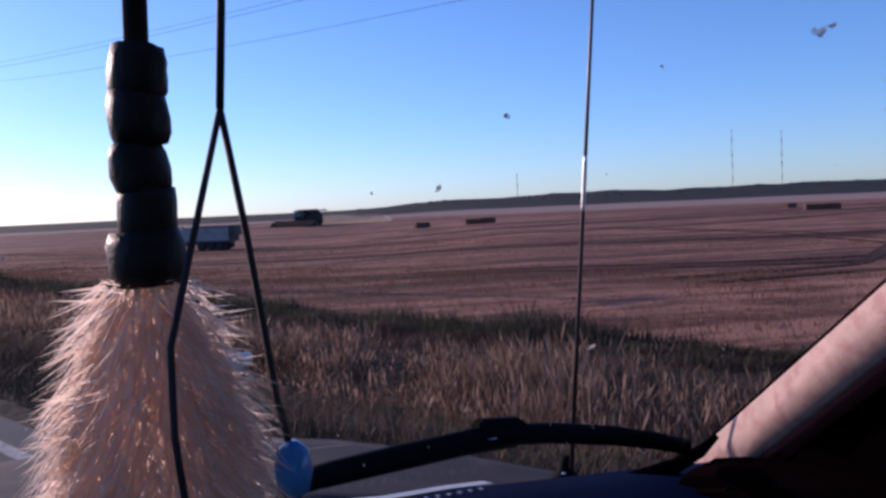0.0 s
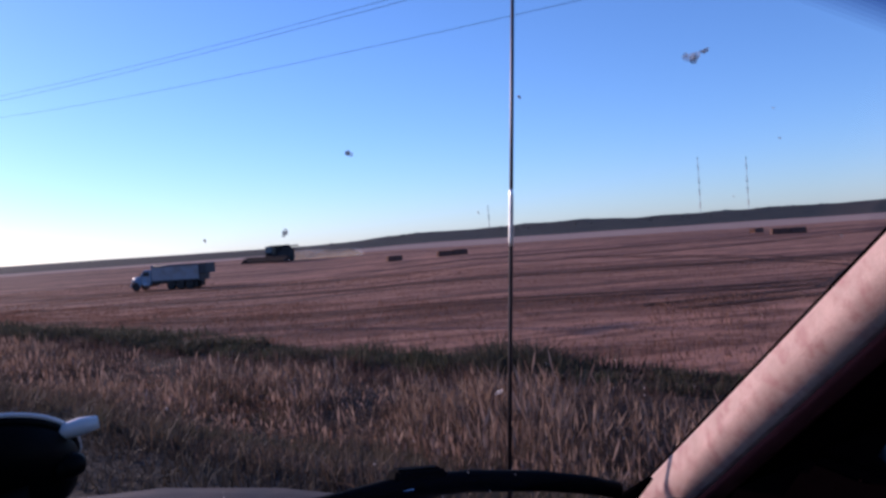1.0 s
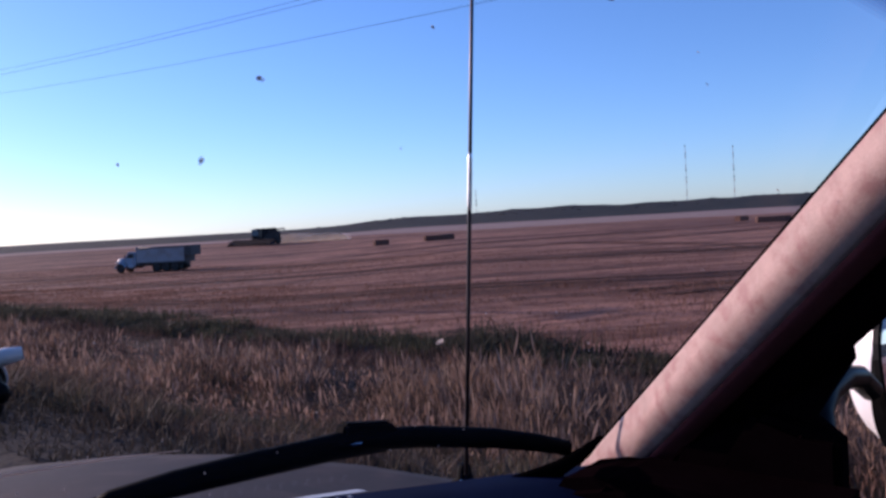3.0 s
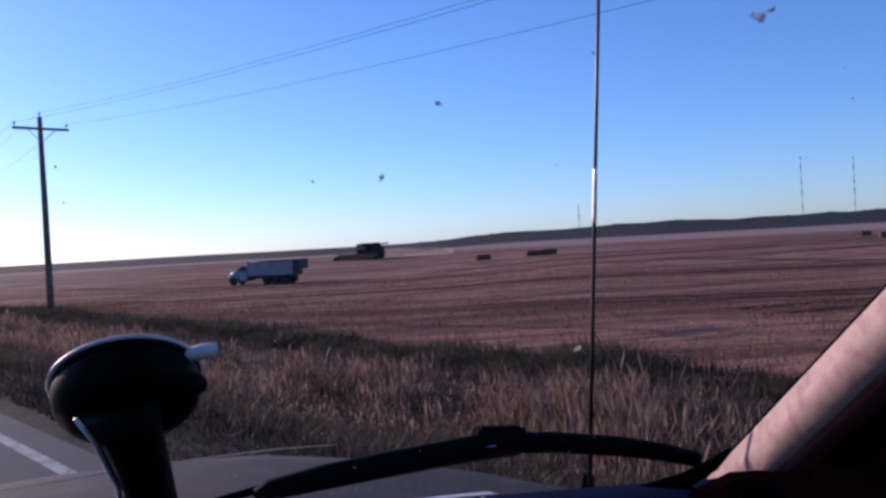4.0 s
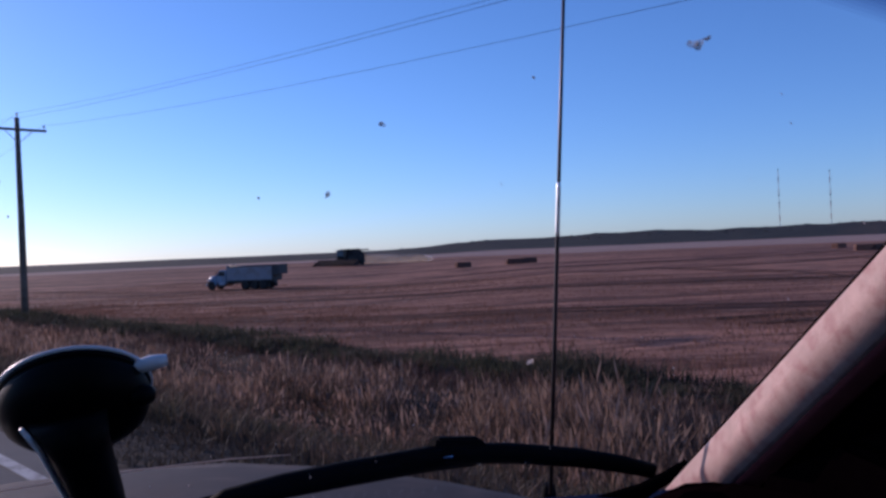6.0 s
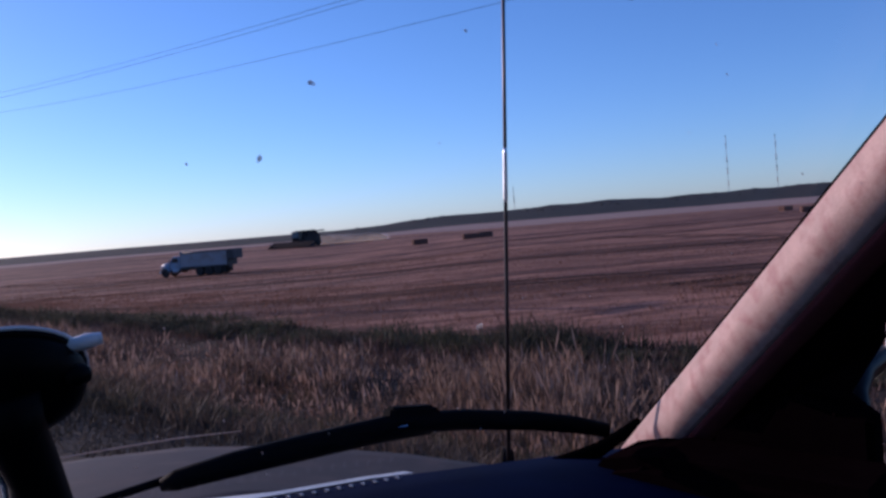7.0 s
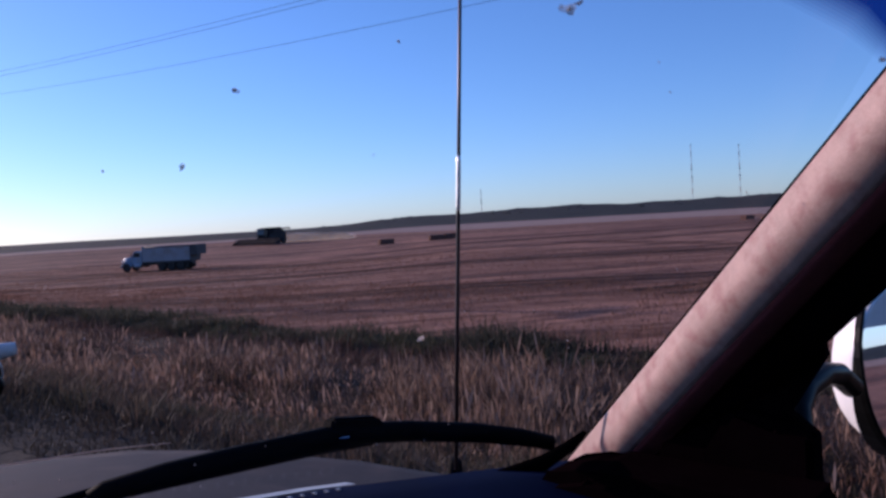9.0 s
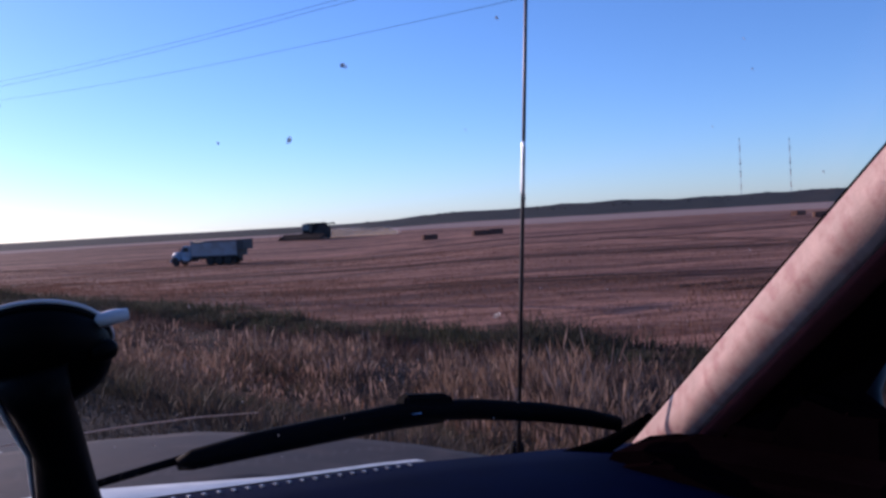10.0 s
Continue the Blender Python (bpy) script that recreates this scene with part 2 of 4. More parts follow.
M_TAB = surface("pull_tab", (0.75, 0.72, 0.70), 0.4, vary=0.05)
M_SPLAT = blades("dried_splat", (0.17, 0.19, 0.23), (0.40, 0.43, 0.49), 0.8, 0.4, 0.2)


def thin_smear(mat, clear):
    """Makes a dried smear partly see-through, unevenly."""
    t = mat.node_tree
    out = t.nodes["Material Output"]
    shader = out.inputs[0].links[0].from_socket
    tr = t.nodes.new("ShaderNodeBsdfTransparent")
    mx = t.nodes.new("ShaderNodeMixShader")
    mx.inputs[0].default_value = clear
    t.links.new(shader, mx.inputs[1])
    t.links.new(tr.outputs[0], mx.inputs[2])
    t.links.new(mx.outputs[0], out.inputs[0])


thin_smear(M_SPLAT, 0.5)
M_SPLAT_PALE = blades("pale_splat", (0.55, 0.48, 0.44), (0.80, 0.74, 0.70), 0.8, 0.5)
M_FUR = blades("fur", (0.86, 0.66, 0.53), (0.98, 0.92, 0.86), 0.6, 0.6, 0.0)
M_BEAD = surface("wooden_bead", (0.018, 0.012, 0.013), 0.5, vary=0.4, scale=120, fine=600, shine=0.2)
M_CORD = surface("leather_cord", (0.03, 0.02, 0.025), 0.7, vary=0.3, scale=200)
M_BLUE_BEAD = surface("blue_bead", (0.10, 0.28, 0.62), 0.2, vary=0.2, scale=150)


# ---- building helpers ----
def mesh_of(name, bm, material, smooth=True):
    me = bpy.data.meshes.new(name)
    bm.normal_update()
    bm.to_mesh(me)
    bm.free()
    me.materials.append(material)
    if smooth:
        for p in me.polygons:
            p.use_smooth = True
    return me


def part(name, bm, material, parent, label="", smooth=False):
    ob = new(name, mesh_of(name, bm, material, smooth))
    ob.parent = parent
    if label:
        ob["label"] = label
    return ob


def thing(name, m, label, category, group="", kind=""):
    ob = new(name)
    ob.empty_display_size = 0.2
    ob.matrix_world = m
    return tagged(ob, label, category, group, kind)


def box(bm, a, b, bevel=0.0):
    """An axis-aligned box between two corners, with worn edges."""
    r = bmesh.ops.create_cube(bm, size=1)
    mid, size = [(a[i] + b[i]) / 2 for i in range(3)], [abs(b[i] - a[i]) for i in range(3)]
    for v in r["verts"]:
        v.co = Vector([mid[i] + v.co[i] * size[i] for i in range(3)])
    if bevel:
        es = list({e for v in r["verts"] for e in v.link_edges})
        bmesh.ops.bevel(bm, geom=es, offset=bevel, segments=2, affect="EDGES")
    return bm


def solid(outline, axis, lo, hi, bevel=0.0):
    """A prism: an outline of pairs, pushed along an axis (0, 1 or 2) from lo to hi."""
    bm = bmesh.new()

    def at(p, h):
        q = list(p)
        q.insert(axis, h)
        return Vector(q)
    va, vb = [bm.verts.new(at(p, lo)) for p in outline], [bm.verts.new(at(p, hi)) for p in outline]
    bm.faces.new(va)
    bm.faces.new(vb[::-1])
    k = len(outline)
    for i in range(k):
        bm.faces.new((va[i], vb[i], vb[(i + 1) % k], va[(i + 1) % k]))
    bmesh.ops.recalc_face_normals(bm, faces=bm.faces[:])
    if bevel:
        bmesh.ops.bevel(bm, geom=bm.edges[:], offset=bevel, segments=2, affect="EDGES")
    return bm


def tube(bm, pts, radii, sides=10, squash=None):
    """A tapering tube through points; squash scales it along the world's z."""
    pts = [Vector(p) for p in pts]
    if isinstance(radii, (int, float)):
        radii = [radii] * len(pts)
    rings, ref = [], None
    for i, p in enumerate(pts):
        d = (pts[min(i + 1, len(pts) - 1)] - pts[max(i - 1, 0)]).normalized()
        if ref is None:
            ref = d.orthogonal().normalized()
        ref = (ref - d * ref.dot(d)).normalized()
        side = d.cross(ref)
        ring = []
        for k in range(sides):
            a = 2 * math.pi * k / sides
            off = (ref * math.cos(a) + side * math.sin(a)) * radii[i]
            if squash:
                off.z *= squash
            ring.append(bm.verts.new(p + off))
        rings.append(ring)
    for a, b in zip(rings, rings[1:]):
        for k in range(sides):
            bm.faces.new((a[k], a[(k + 1) % sides], b[(k + 1) % sides], b[k]))
    bm.faces.new(rings[0][::-1])
    bm.faces.new(rings[-1])
    return bm


def lathe(profile, axis_m, sides=24):
    """A turned body: pairs of radius and height, about the z of axis_m."""
    bm = bmesh.new()
    rings = []
    for r, h in profile:
        rings.append([bm.verts.new(axis_m @ Vector((r * math.cos(2 * math.pi * k / sides), r * math.sin(2 * math.pi * k / sides), h))) for k in range(sides)])
    for a, b in zip(rings, rings[1:]):
        for k in range(sides):
            bm.faces.new((a[k], a[(k + 1) % sides], b[(k + 1) % sides], b[k]))
    bm.faces.new(rings[0][::-1])
    bm.faces.new(rings[-1])
    bmesh.ops.recalc_face_normals(bm, faces=bm.faces[:])
    return bm


def loft(sections, closed=True, caps=True):
    """A skin over sections that have the same number of points."""
    bm = bmesh.new()
    rings = [[bm.verts.new(Vector(p)) for p in sec] for sec in sections]
    k = len(rings[0])
    for a, b in zip(rings, rings[1:]):
        for i in range(k if closed else k - 1):
            bm.faces.new((a[i], a[(i + 1) % k], b[(i + 1) % k], b[i]))
    if caps and closed:
        bm.faces.new(rings[0][::-1])
        bm.faces.new(rings[-1])
    bmesh.ops.recalc_face_normals(bm, faces=bm.faces[:])
    return bm


def raw_mesh(name, verts, faces, material):
    me = bpy.data.meshes.new(name)
    me.from_pydata(verts, [], faces)
    me.materials.append(material)
    me.update()
    return me


# ---- ground ----
def interp(x, xs, ys):
    return float(np.interp(x, xs, ys))


R_KEYS = [15, 30, 60, 100, 140, 180, 205, 260, 400, 700, 1000, 1600, 3000, 4700]
LEFT_Z = [-0.95, -1.2, -1.8, -2.6, -2.1, -1.5, -1.2, -0.7, -0.4, 0.6, 1.2, 2.4, 4.0, 5.0]
RIGHT_Z = [-0.95, -1.1, -1.45, -1.6, -1.25, -1.4, -1.5, -1.5, -1.3, 0.3, 5.0, 17.0, 14.0, 8.0]


def smooth(a, b, x):
    t = min(1.0, max(0.0, (x - a) / (b - a)))
    return t * t * (3 - 2 * t)


def height(x, y):
    """The height of the ground: a raised road, a ditch, and a field that dips and then rises to a low ridge."""
    s, r = (x + y) * 0.70711, math.hypot(x, y)
    az = math.degrees(math.atan2(x, y))
    d = s if s > 0 else -3.2 - s
    ditch = -0.02 - 0.85 * smooth(2.5, 7.2, d) - 0.08 * smooth(8.0, 13.0, d)
    k = smooth(-8, 8, az)
    lr = max(r, 15.0)
    far = interp(lr, R_KEYS, LEFT_Z) * (1 - k) + interp(lr, R_KEYS, RIGHT_Z) * k
    far += smooth(700, 1500, r) * (0.2 + 0.8 * k) * (6.0 * noise.noise(Vector((az * 0.16, 0.5, 3))) + 2.6 * noise.noise(Vector((az * 0.55, r * 0.002, 7))))
    far += 0.10 * smooth(14, 30, r) * noise.noise(Vector((x * 0.06, y * 0.06, 0)))
    return ditch + (far + 0.95) * smooth(10, 22, abs(d))


def build_ground():
    angles = [a * 0.6 for a in range(-84, 85)]
    angles += [50.4 + 4.0 * i for i in range(1, 64)]
    radii = [0.0] + list(np.geomspace(0.6, 4700, 190))
    verts, faces = [], []
    na = len(angles)
    verts.append((0, 0, height(0, 0)))
    for r in radii[1:]:
        for a in angles:
            x, y = r * math.sin(radians(a)), r * math.cos(radians(a))
            verts.append((x, y, height(x, y)))
    for i in range(na):
        faces.append((0, 1 + (i + 1) % na, 1 + i))
    for j in range(len(radii) - 2):
        a, b = 1 + j * na, 1 + (j + 1) * na
        for i in range(na):
            i2 = (i + 1) % na
            faces.append((a + i, a + i2, b + i2, b + i))
    ob = new("ground", raw_mesh("ground", verts, faces, M_GROUND))
    for p in ob.data.polygons:
        p.use_smooth = True
    return tagged(ob, "reddish brown stubble field with a grassy ditch beside the road", "ground", kind="structure")


ground = build_ground()
ROAD = pose(0, 0, 0, 0, 0, 45)   # x across the road to its verge, y along it


def build_road():
    bm = bmesh.new()
    prof = [(-5.6, -0.12), (-5.45, 0.0), (-1.6, 0.035), (2.3, 0.0), (2.45, -0.12)]
    rows = []
    for l in (-60, -20, 0, 10, 20, 40, 80, 160, 320):
        rows.append([bm.verts.new(ROAD @ Vector((s, l, z + 0.002))) for s, z in prof])
    for a, b in zip(rows, rows[1:]):
        for i in range(len(prof) - 1):
            bm.faces.new((a[i], a[i + 1], b[i + 1], b[i]))
    ob = tagged(new("road", mesh_of("road", bm, M_ASPHALT)), "worn grey asphalt highway", "road", kind="structure")
    bm = bmesh.new()
    box(bm, (1.92, -60, 0.006), (2.02, 320, 0.012))
    for v in bm.verts:
        v.co = ROAD @ v.co
    tagged(new("edge_line", mesh_of("edge_line", bm, M_LINE, False)), "worn white painted line along the asphalt edge", "road marking", kind="structure")
    return ob


build_road()


# ---- grass and stubble ----
def stalks(name, count, s_range, l_range, high, width, lean, head, material, label, seed, falloff=0.0, patch=0.0, row=0.0, clump=0.4):
    """Many single stalks as one object: each a bent blade, or a stem with a seed head."""
    rng = np.random.default_rng(seed)
    out_v, out_f, made, tries = [], [], 0, 0
    while made < count and tries < count * 12:
        tries += 1
        s = rng.uniform(*s_range)
        l = l_range[0] + (l_range[1] - l_range[0]) * rng.uniform() ** (1.0 + falloff)
        if row:
            s = round(s / row) * row + rng.normal(0, row * 0.14)
        x, y = (s - l) * 0.70711, (s + l) * 0.70711
        if patch:
            q = noise.noise(Vector((x * 0.45, y * 0.45, seed))) + 0.5 * noise.noise(Vector((x * 1.7, y * 1.7, seed + 5)))
            if q < rng.uniform(-0.5, 0.5) * 1.2 + patch - 0.5:
                continue
        z = height(x, y) - 0.02
        h = rng.uniform(*high) * max(0.25, 0.8 + clump * (noise.noise(Vector((x * 0.3, y * 0.3, 9))) + 0.8 * noise.noise(Vector((x * 1.1, y * 1.1, 4)))))
        grow = 1.0 + math.hypot(x, y) * 0.02
        w = width * rng.uniform(0.7, 1.4) * grow
        a, b = rng.uniform(0, math.pi), rng.uniform(0, 2 * math.pi)
        k = abs(rng.normal(0, lean)) * h
        dx, dy, ex, ey = math.cos(a) * w / 2, math.sin(a) * w / 2, math.cos(b) * k, math.sin(b) * k
        i = len(out_v)
        if head:
            m, t = 0.62, 0.16
            out_v += [(x - dx * 0.35, y - dy * 0.35, z), (x + dx * 0.35, y + dy * 0.35, z),
                      (x + ex * m * m + dx * t, y + ey * m * m + dy * t, z + h * m), (x + ex * m * m - dx * t, y + ey * m * m - dy * t, z + h * m),
                      (x + ex * 0.72 + dx * 1.9, y + ey * 0.72 + dy * 1.9, z + h * 0.82), (x + ex * 0.72 - dx * 1.9, y + ey * 0.72 - dy * 1.9, z + h * 0.82),
                      (x + ex, y + ey, z + h)]
            out_f += [(i, i + 1, i + 2, i + 3), (i + 3, i + 2, i + 4, i + 5), (i + 5, i + 4, i + 6)]
        else:
            m = 0.55
            out_v += [(x - dx, y - dy, z), (x + dx, y + dy, z), (x + ex * 0.3 + dx * 0.7, y + ey * 0.3 + dy * 0.7, z + h * m),
                      (x + ex * 0.3 - dx * 0.7, y + ey * 0.3 - dy * 0.7, z + h * m), (x + ex, y + ey, z + h)]
            out_f += [(i, i + 1, i + 2, i + 3), (i + 3, i + 2, i + 4)]
        made += 1
    ob = new(name, raw_mesh(name, out_v, out_f, material))
    return tagged(ob, label, "grass", kind="stuff")


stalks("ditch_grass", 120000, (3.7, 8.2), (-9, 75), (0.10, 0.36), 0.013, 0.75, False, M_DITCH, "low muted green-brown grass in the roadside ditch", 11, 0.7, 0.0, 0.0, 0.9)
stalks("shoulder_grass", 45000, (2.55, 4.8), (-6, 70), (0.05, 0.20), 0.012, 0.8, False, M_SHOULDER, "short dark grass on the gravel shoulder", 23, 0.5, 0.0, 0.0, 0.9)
stalks("matted_grass", 90000, (6.6, 12.4), (-12, 90), (0.08, 0.34), 0.015, 0.9, False, M_LITTER, "matted mauve-brown grass on the far bank of the ditch", 22, 0.6, 0.1, 0.0, 0.9)
stalks("dry_grass", 52000, (5.2, 8.8), (-9, 80), (0.20, 0.58), 0.0075, 0.34, True, M_DRY, "dry pale and rust-coloured grass with seed heads in the ditch", 12, 0.1, 0.62, 0.0, 0.9)
stalks("seed_grass", 5200, (5.4, 8.8), (-8, 60), (0.40, 0.74), 0.010, 0.2, True, M_SEED, "pale tall seed heads standing out of the ditch grass", 21, 0.1, 0.75, 0.0, 0.7)
stalks("weeds", 70000, (10.6, 12.5), (-14, 95), (0.10, 0.40), 0.016, 0.8, False, M_GREEN, "dark green weeds along the edge of the field", 13, 0.6, 0.35, 0.0, 1.3)
stalks("field_edge_weeds", 9000, (11.2, 14.2), (20, 62), (0.1, 0.4), 0.02, 0.8, False, M_GREEN, "dark weeds grown up round the pole", 15, 0.0, 0.45, 0.0, 1.2)
stalks("near_stubble", 90000, (11.8, 27.0), (-24, 75), (0.06, 0.19), 0.011, 0.35, False, M_STUBBLE, "short cut reddish stubble in rows at the field edge", 16, 0.5, 0.0, 0.32, 0.9)
stalks("stubble", 90000, (12.0, 60.0), (-45, 120), (0.06, 0.16), 0.016, 0.2, False, M_STUBBLE, "short cut reddish stubble in rows", 14, 0.0, 0.0, 0.36)


def wheel_track(points, seed):
    """A worn rut across the field: a dark, uneven ribbon laid on the soil."""
    rng = random.Random(seed)
    bm = bmesh.new()
    pts = []
    for (ax, ay), (bx, by) in zip(points, points[1:]):
        for i in range(40):
            f = i / 40
            pts.append((ax + (bx - ax) * f, ay + (by - ay) * f))
    for _ in range(30):
        pts = [pts[0]] + [((p[0] + 2 * q[0] + r[0]) / 4, (p[1] + 2 * q[1] + r[1]) / 4) for p, q, r in zip(pts, pts[1:], pts[2:])] + [pts[-1]]
    for off in (-1.0, 1.0):
        last = None
        for i, (x, y) in enumerate(pts):
            k = min(i, len(pts) - 2)
            d = Vector((pts[k + 1][0] - pts[k][0], pts[k + 1][1] - pts[k][1], 0)).normalized()
            side = Vector((-d.y, d.x, 0))
            w = 0.28 + 0.16 * noise.noise(Vector((x * 0.5, y * 0.5, seed)))
            row = []
            for e in (-w, 0, w):
                p = Vector((x, y, 0)) + side * (off + e)
                row.append(bm.verts.new((p.x, p.y, height(p.x, p.y) + (0.02 if e == 0 else 0.035))))
            if last:
                for j in range(2):
                    bm.faces.new((last[j], last[j + 1], row[j + 1], row[j]))
            last = row
    tagged(new("wheel_track", mesh_of("wheel_track", bm, M_RUT)), "dark worn tyre ruts across the stubble", "wheel track", kind="structure")


M_RUT = surface("rut_soil", (0.045, 0.022, 0.017), 0.95, vary=0.5, scale=0.6, fine=6, relief=0.6, depth=0.05, shine=0.1)
wheel_track([(-60, 62), (-10, 34), (14, 30), (34, 34), (60, 50)], 1)
wheel_track([(-90, 100), (-20, 58), (25, 52), (80, 64)], 2)
wheel_track([(-40, 95), (0, 80), (30, 84), (75, 110)], 3)
wheel_track([(8, 24), (16, 27), (24, 38), (28, 60), (20, 90)], 4)
wheel_track([(-110, 140), (-30, 96), (40, 110), (120, 150)], 5)


# ---- things in the landscape ----
def spot(az, r, sink=0.0):
    x, y = r * math.sin(radians(az)), r * math.cos(radians(az))
    return x, y, height(x, y) - sink


POLE_S = 12.2


def utility_pole(l):
    """A leaning wooden pole with one crossarm, two braces and three insulators; its x runs across the road."""
    x, y = (POLE_S - l) * 0.70711, (POLE_S + l) * 0.70711
    root = thing("utility_pole", pose(x, y, height(x, y), 0, 0, 45), "weathered wooden utility pole with a single crossarm beside the ditch", "utility pole", "power line poles")
    bm = bmesh.new()
    tube(bm, [(0, 0, -0.4), (0, 0, 2), (0.01, 0, 5), (0.0, 0.0, 7.5), (0, 0, 9.5)], [0.17, 0.16, 0.145, 0.125, 0.105], 16)
    part("pole", bm, M_WOOD, root, smooth=True)
    part("crossarm", box(bmesh.new(), (-1.25, -0.17, 8.86), (1.25, -0.07, 8.98), 0.008), M_WOOD, root)
    for k in (-1, 1):
        bm = bmesh.new()
        tube(bm, [(k * 0.62, -0.185, 8.88), (k * 0.06, -0.14, 8.32)], 0.018, 6)
        part("brace", bm, M_STEEL, root)
    for px, pz in ((-1.15, 8.98), (1.15, 8.98), (0, 9.5)):
        bm = lathe([(0.018, 0), (0.018, 0.09), (0.05, 0.10), (0.06, 0.13), (0.035, 0.15), (0.05, 0.17), (0.045, 0.21), (0.02, 0.24)],
                   pose(px, -0.12 if px else 0, pz), 10)
        part("insulator", bm, M_PORCELAIN, root, "pale porcelain insulator", True)
    return root


POLE_LS = [-79.0, 41.0, 161.0]
for pl in POLE_LS:
    utility_pole(pl)


def power_line(ds, z_top, sag):
    """One wire through all the spans, hanging in a curve from pole to pole."""
    bm = bmesh.new()
    pts = []
    for a, b in zip(POLE_LS, POLE_LS[1:]):
        for i in range(24):
            f = i / 24
            l = a + (b - a) * f
            s = POLE_S + ds
            za = height((POLE_S - a) * 0.70711, (POLE_S + a) * 0.70711) + z_top
            zb = height((POLE_S - b) * 0.70711, (POLE_S + b) * 0.70711) + z_top
            pts.append(((s - l) * 0.70711, (s + l) * 0.70711, za + (zb - za) * f - 4 * sag * f * (1 - f)))
    tube(bm, pts, 0.005, 6)
    tagged(new("power_line", mesh_of("power_line", bm, M_CABLE)), "thin dark overhead wire hanging between the wooden poles", "power line", "overhead wires")


power_line(-1.15, 9.18, 3.0)
power_line(1.15, 9.18, 3.05)
power_line(0.0, 9.7, 3.0)


def radio_mast(az, r, tall):
    x, y, z = spot(az, r, 2)
    root = thing("radio_mast", pose(x, y, z), "slender distant red and white radio mast on the ridge", "radio mast", "masts on the ridge")
    step = tall / 9
    for i in range(9):
        bm = bmesh.new()
        for k in range(3):
            a = 2 * math.pi * k / 3
            px, py = 0.55 * math.cos(a), 0.55 * math.sin(a)
            tube(bm, [(px, py, i * step), (px, py, (i + 1) * step)], 0.16, 5)
        for j in range(4):
            for k in range(3):
                a, b = 2 * math.pi * k / 3, 2 * math.pi * (k + 1) / 3
                z0, z1 = i * step + j * step / 4, i * step + (j + 1) * step / 4
                tube(bm, [(0.55 * math.cos(a), 0.55 * math.sin(a), z0), (0.55 * math.cos(b), 0.55 * math.sin(b), z1)], 0.09, 4)
        part("lattice_section", bm, M_MAST_RED if i % 2 else M_MAST_WHITE, root)
    for f, big in ((0.99, 0.9), (0.84, 0.8), (0.55, 1.3), (0.42, 1.2)):
        bm = lathe([(0.3, 0), (big, 0.3), (big, 2.2), (0.3, 2.6)], pose(0, 0, tall * f), 10)
        part("aerial", bm, M_DARK, root)
    return root


radio_mast(24.85, 1500, 92)
radio_mast(21.8, 1480, 98)
radio_mast(7.3, 1500, 42)


def straw_bales(az, r, turn, across):
    """Big square bales lying end to end; each is a thing of its own."""
    for i in range(across):
        x, y, _ = spot(az, r)
        t = radians(turn)
        x, y = x + i * 2.5 * math.cos(t), y + i * 2.5 * math.sin(t)
        root = thing("straw_bale", pose(x, y, height(x, y) - 0.03, 0, 0, turn + 2 * i), "big square reddish brown straw bale lying on the stubble", "straw bale", "bales on the field")
        bm = box(bmesh.new(), (-1.2, -0.6, 0), (1.2, 0.6, 0.86), 0.06)
        bmesh.ops.subdivide_edges(bm, edges=[e for e in bm.edges if e.calc_length() > 0.5], cuts=6, use_grid_fill=True)
        for v in bm.verts:
            v.co += Vector([noise.noise(v.co * 3 + Vector((i * 7, k * 5, 0))) * 0.06 for k in range(3)])
        part("straw", bm, M_STRAW, root)
        for k in range(5):
            yy = -0.48 + 0.24 * k
            bm = bmesh.new()
            tube(bm, [(-1.25, yy, 0.05), (-1.25, yy, 0.88), (1.25, yy, 0.88), (1.25, yy, 0.05)], 0.012, 5)
            part("twine", bm, M_TWINE, root)


def ridge_scrub():
    """Low bushes along the crest of the rise, as one mass."""
    rng = random.Random(8)
    bm = bmesh.new()
    for i in range(260):
        az, r = rng.uniform(-4, 40), rng.uniform(1000, 1620)
        x, y, z = spot(az, r, 0.4)
        size = rng.uniform(0.6, 1.5) * (1 + max(0, noise.noise(Vector((az * 0.4, 0, 0)))) * 1.2)
        got = bmesh.ops.create_icosphere(bm, subdivisions=1, radius=1)["verts"]
        for v in got:
            k = 1 + 0.45 * noise.noise(v.co * 2 + Vector((i, 0, 0)))
            v.co = Vector((x + v.co.x * size * 2.2 * k, y + v.co.y * size * 2 * k, z + (v.co.z + 0.5) * size * 0.7 * k))
    tagged(new("ridge_scrub", mesh_of("ridge_scrub", bm, M_SCRUB, False)), "dark low scrub along the crest of the far rise", "bushes", kind="stuff")


ridge_scrub()
straw_bales(0.4, 132, 20, 1)
straw_bales(4.0, 130, 12, 2)
straw_bales(25.2, 150, 30, 1)
straw_bales(26.6, 131, -10, 2)


